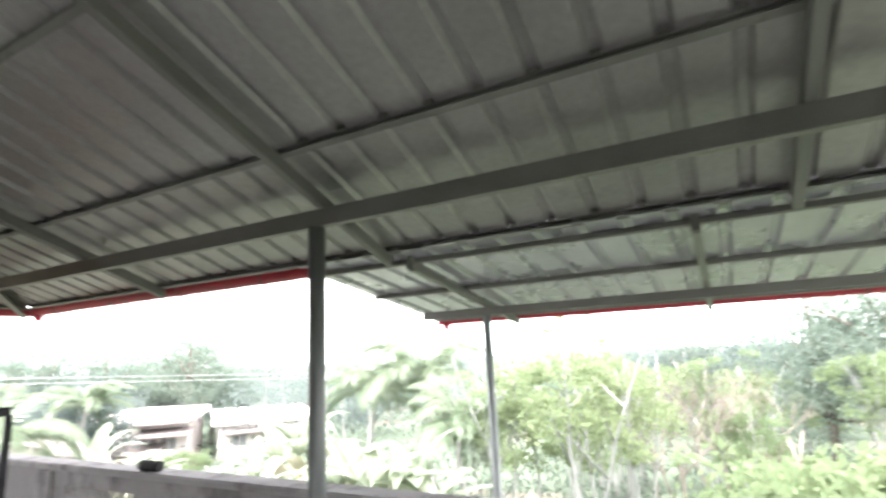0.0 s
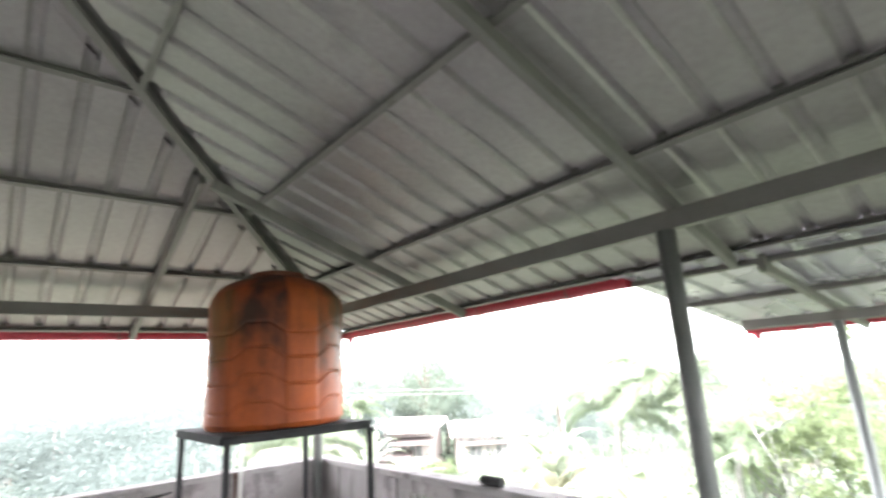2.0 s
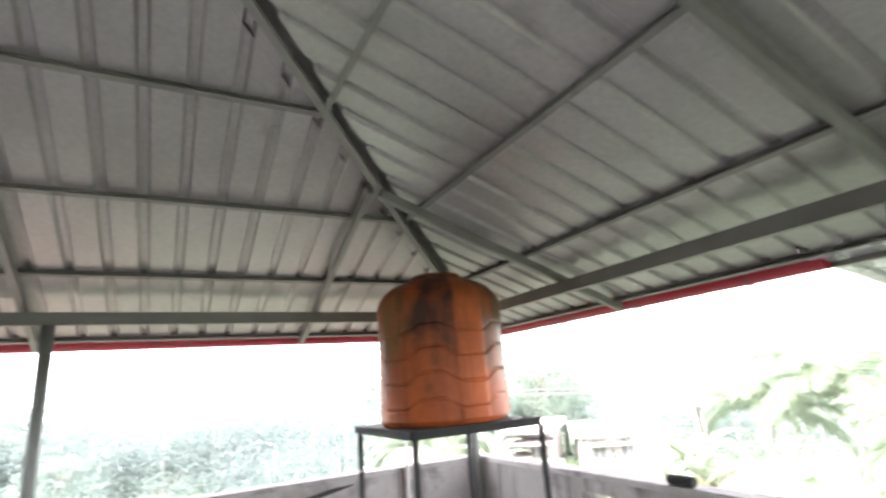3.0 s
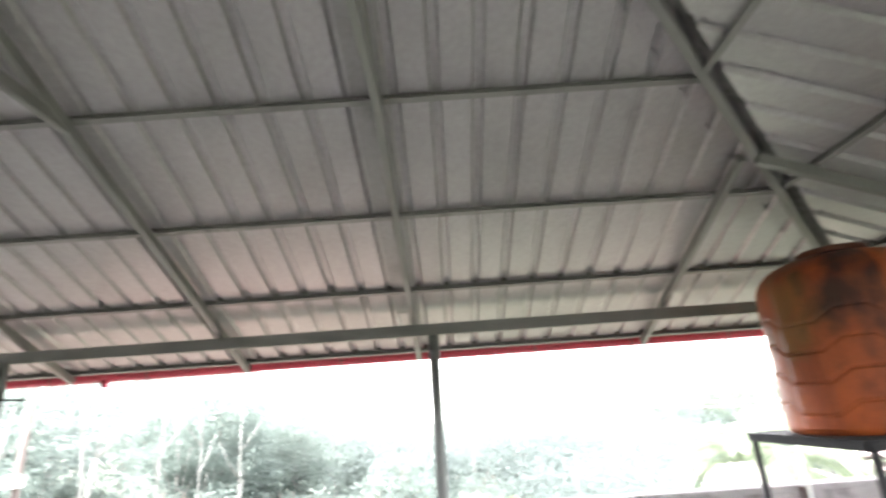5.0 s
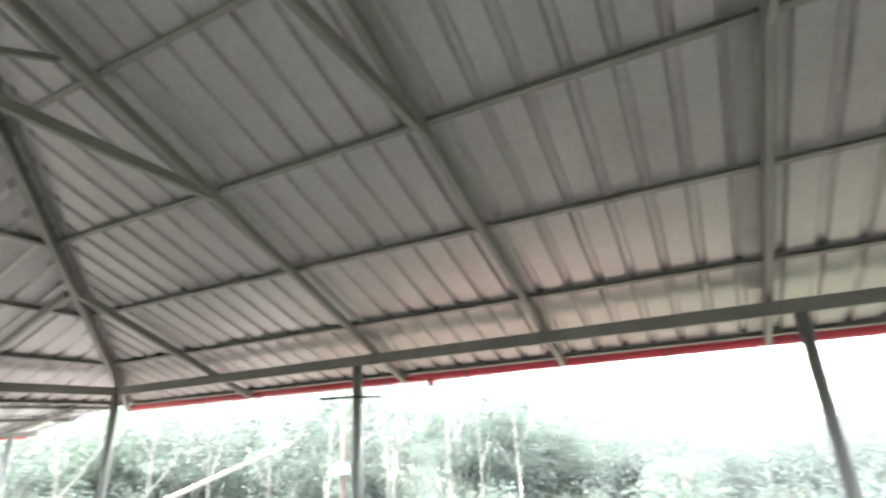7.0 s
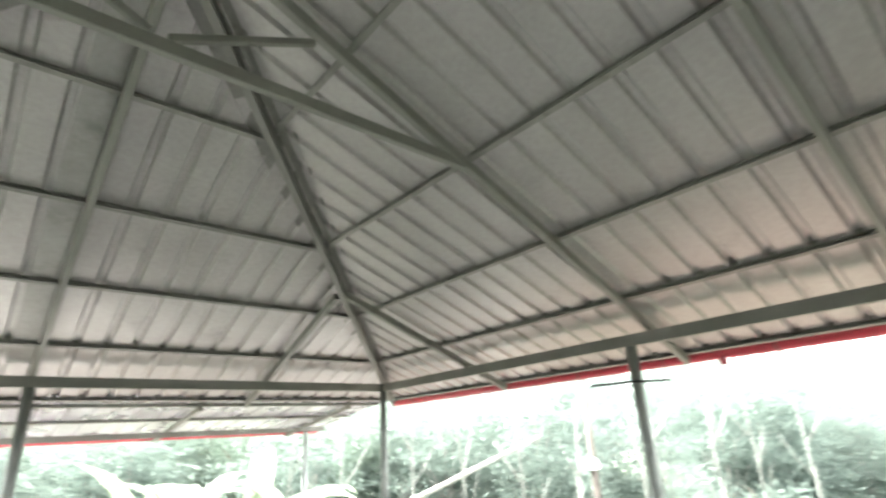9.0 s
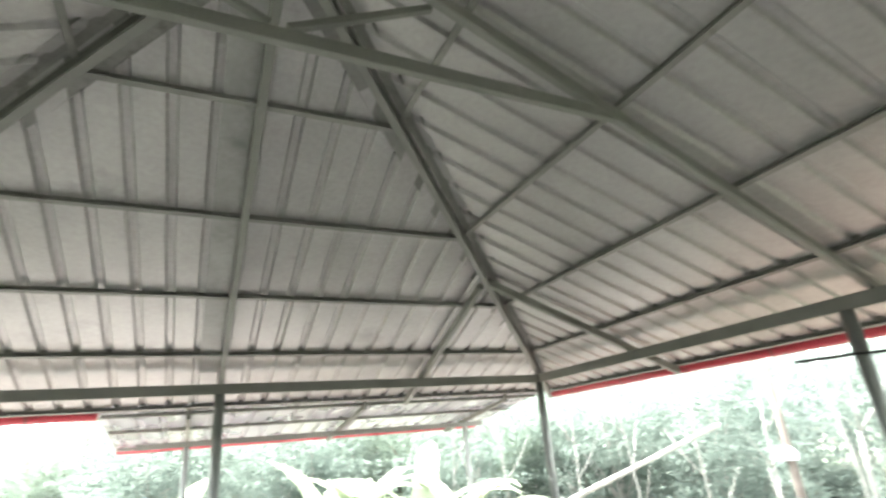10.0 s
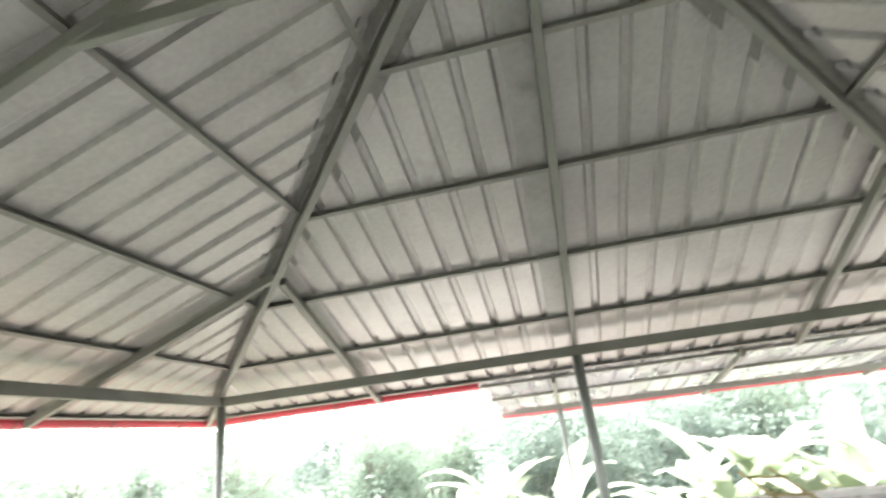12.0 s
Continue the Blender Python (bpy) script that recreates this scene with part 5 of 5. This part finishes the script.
def slab_house(x, y, turn, w, dpt, top, slab, awnings, label):
    """A plain two-storey house under a thick flat roof slab; awnings: (x0, x1, height, depth) along its front."""
    z = ground_at(x, y) - 0.4
    h = top - z
    hw, hd = w / 2, dpt / 2
    ob = empty("house", (x, y, z), label=label, category="house", group="neighbouring houses")
    ob.rotation_euler = (0, 0, radians(turn))
    part("wall", box(bmesh.new(), -hw, hw, -hd, hd, 0, h - slab, 0.02), M_WALL, ob)
    bm = bmesh.new()
    o = 0.45
    tilt = 0.12
    low = [bm.verts.new(p) for p in ((-hw - o, -hd - o, h - slab + tilt), (hw + o, -hd - o, h - slab), (hw + o, hd + o, h - slab), (-hw - o, hd + o, h - slab + tilt))]
    up = [bm.verts.new(v.co + Vector((0, 0, slab))) for v in low]
    bm.faces.new(low[::-1])
    bm.faces.new(up)
    for i in range(4):
        j = (i + 1) % 4
        bm.faces.new((low[i], low[j], up[j], up[i]))
    part("roof_slab", bm, M_WALL, ob, "thick pale flat roof slab")
    for a0, a1, az_, deep_ in awnings:
        bm = bmesh.new()
        bar(bm, (a0 * hw, -hd - deep_ / 2, az_), (a1 * hw, -hd - deep_ / 2, az_), deep_, 0.12, (0, -0.22, 1), 0.01)
        part("awning", bm, M_TILE, ob, "pale pinkish sloped awning")
    for wx, wz in ((-0.55, 1.4), (0.1, 1.4), (0.55, h - slab - 1.7)):
        win = part("window", box(bmesh.new(), wx * hw - 0.45, wx * hw + 0.45, -hd - 0.03, -hd + 0.04, wz, wz + 1.0, 0.01), M_HOLE, ob, "dark shuttered window")
        for k in (-0.47, 0.0, 0.47):
            part("window_frame", box(bmesh.new(), wx * hw + k - 0.035, wx * hw + k + 0.035, -hd - 0.06, -hd - 0.032, wz - 0.04, wz + 1.04), M_WALL, win)
    return ob


slab_house(*spot(46.6, 43, EYE_N), 52, 6.0, 6.0, -2.15, 0.6, ((-0.9, 0.2, 2.3, 0.9),), "white two-storey house with a thick flat roof slab")
slab_house(*spot(55.9, 42, EYE_N), 44, 5.0, 6.0, -1.55, 0.4, ((-0.2, 1.1, 3.3, 1.2), (-0.1, 1.15, 2.6, 1.5), (-1.1, 0.5, 1.7, 1.8)), "white house with stepped pale pinkish awnings")
house(*spot(62.2, 24.5, EYE_W), 66, 6.2, 5.0, 2.25, 0.9, "low house with a wide pale pinkish roof")

M_WOOD = mat("weathered_pole_wood", (0.09, 0.078, 0.069), rough=0.85, var=0.2, scale=6, bump=0.3, bump_scale=30, spec=0.2)
x0, y0 = spot(40.6, 19, EYE_N)
ob = empty("wooden_pole", (x0, y0, ground_at(x0, y0)), label="slim dark weathered wooden pole among the bananas", category="pole")
part("shaft", tube(bmesh.new(), [(0, 0, -0.3), (0.03, 0.0, 2.5), (0.0, 0.02, 1.7 - 0.4 - ground_at(x0, y0))], [0.09, 0.08, 0.07], 10), M_WOOD, ob, smooth=True)

PA, PB = spot(104, 40, EYE_N), (-9.7, 16.6)
for dz in (0.0, -0.2):
    bm = bmesh.new()
    tube(bm, [(PA[0] + (PB[0] - PA[0]) * f, PA[1] + (PB[1] - PA[1]) * f, 2.6 + (0.9 - 2.6) * f + dz - 4 * 0.05 * f * (1 - f)) for f in [i / 14 for i in range(15)]], [0.006] * 15, 5)
    tagged(part("overhead_wire", bm, M_WIRE, None), "thin pale overhead wire between poles", "wire", "overhead wires")
for p, top in ((PA, 2.75), (PB, 1.05)):
    ob = empty("utility_pole", (p[0], p[1], ground_at(*p)), label="slim grey concrete utility pole carrying wires", category="utility pole", group="utility poles")
    z = top - ground_at(*p)
    part("shaft", tube(bmesh.new(), [(0, 0, -0.3), (0, 0, z)], [0.13, 0.09], 10), M_CONC, ob)
    part("cross_arm", box(bmesh.new(), -0.04, 0.04, -0.3, 0.3, z - 0.25, z - 0.17, 0.008), M_DARK, ob)
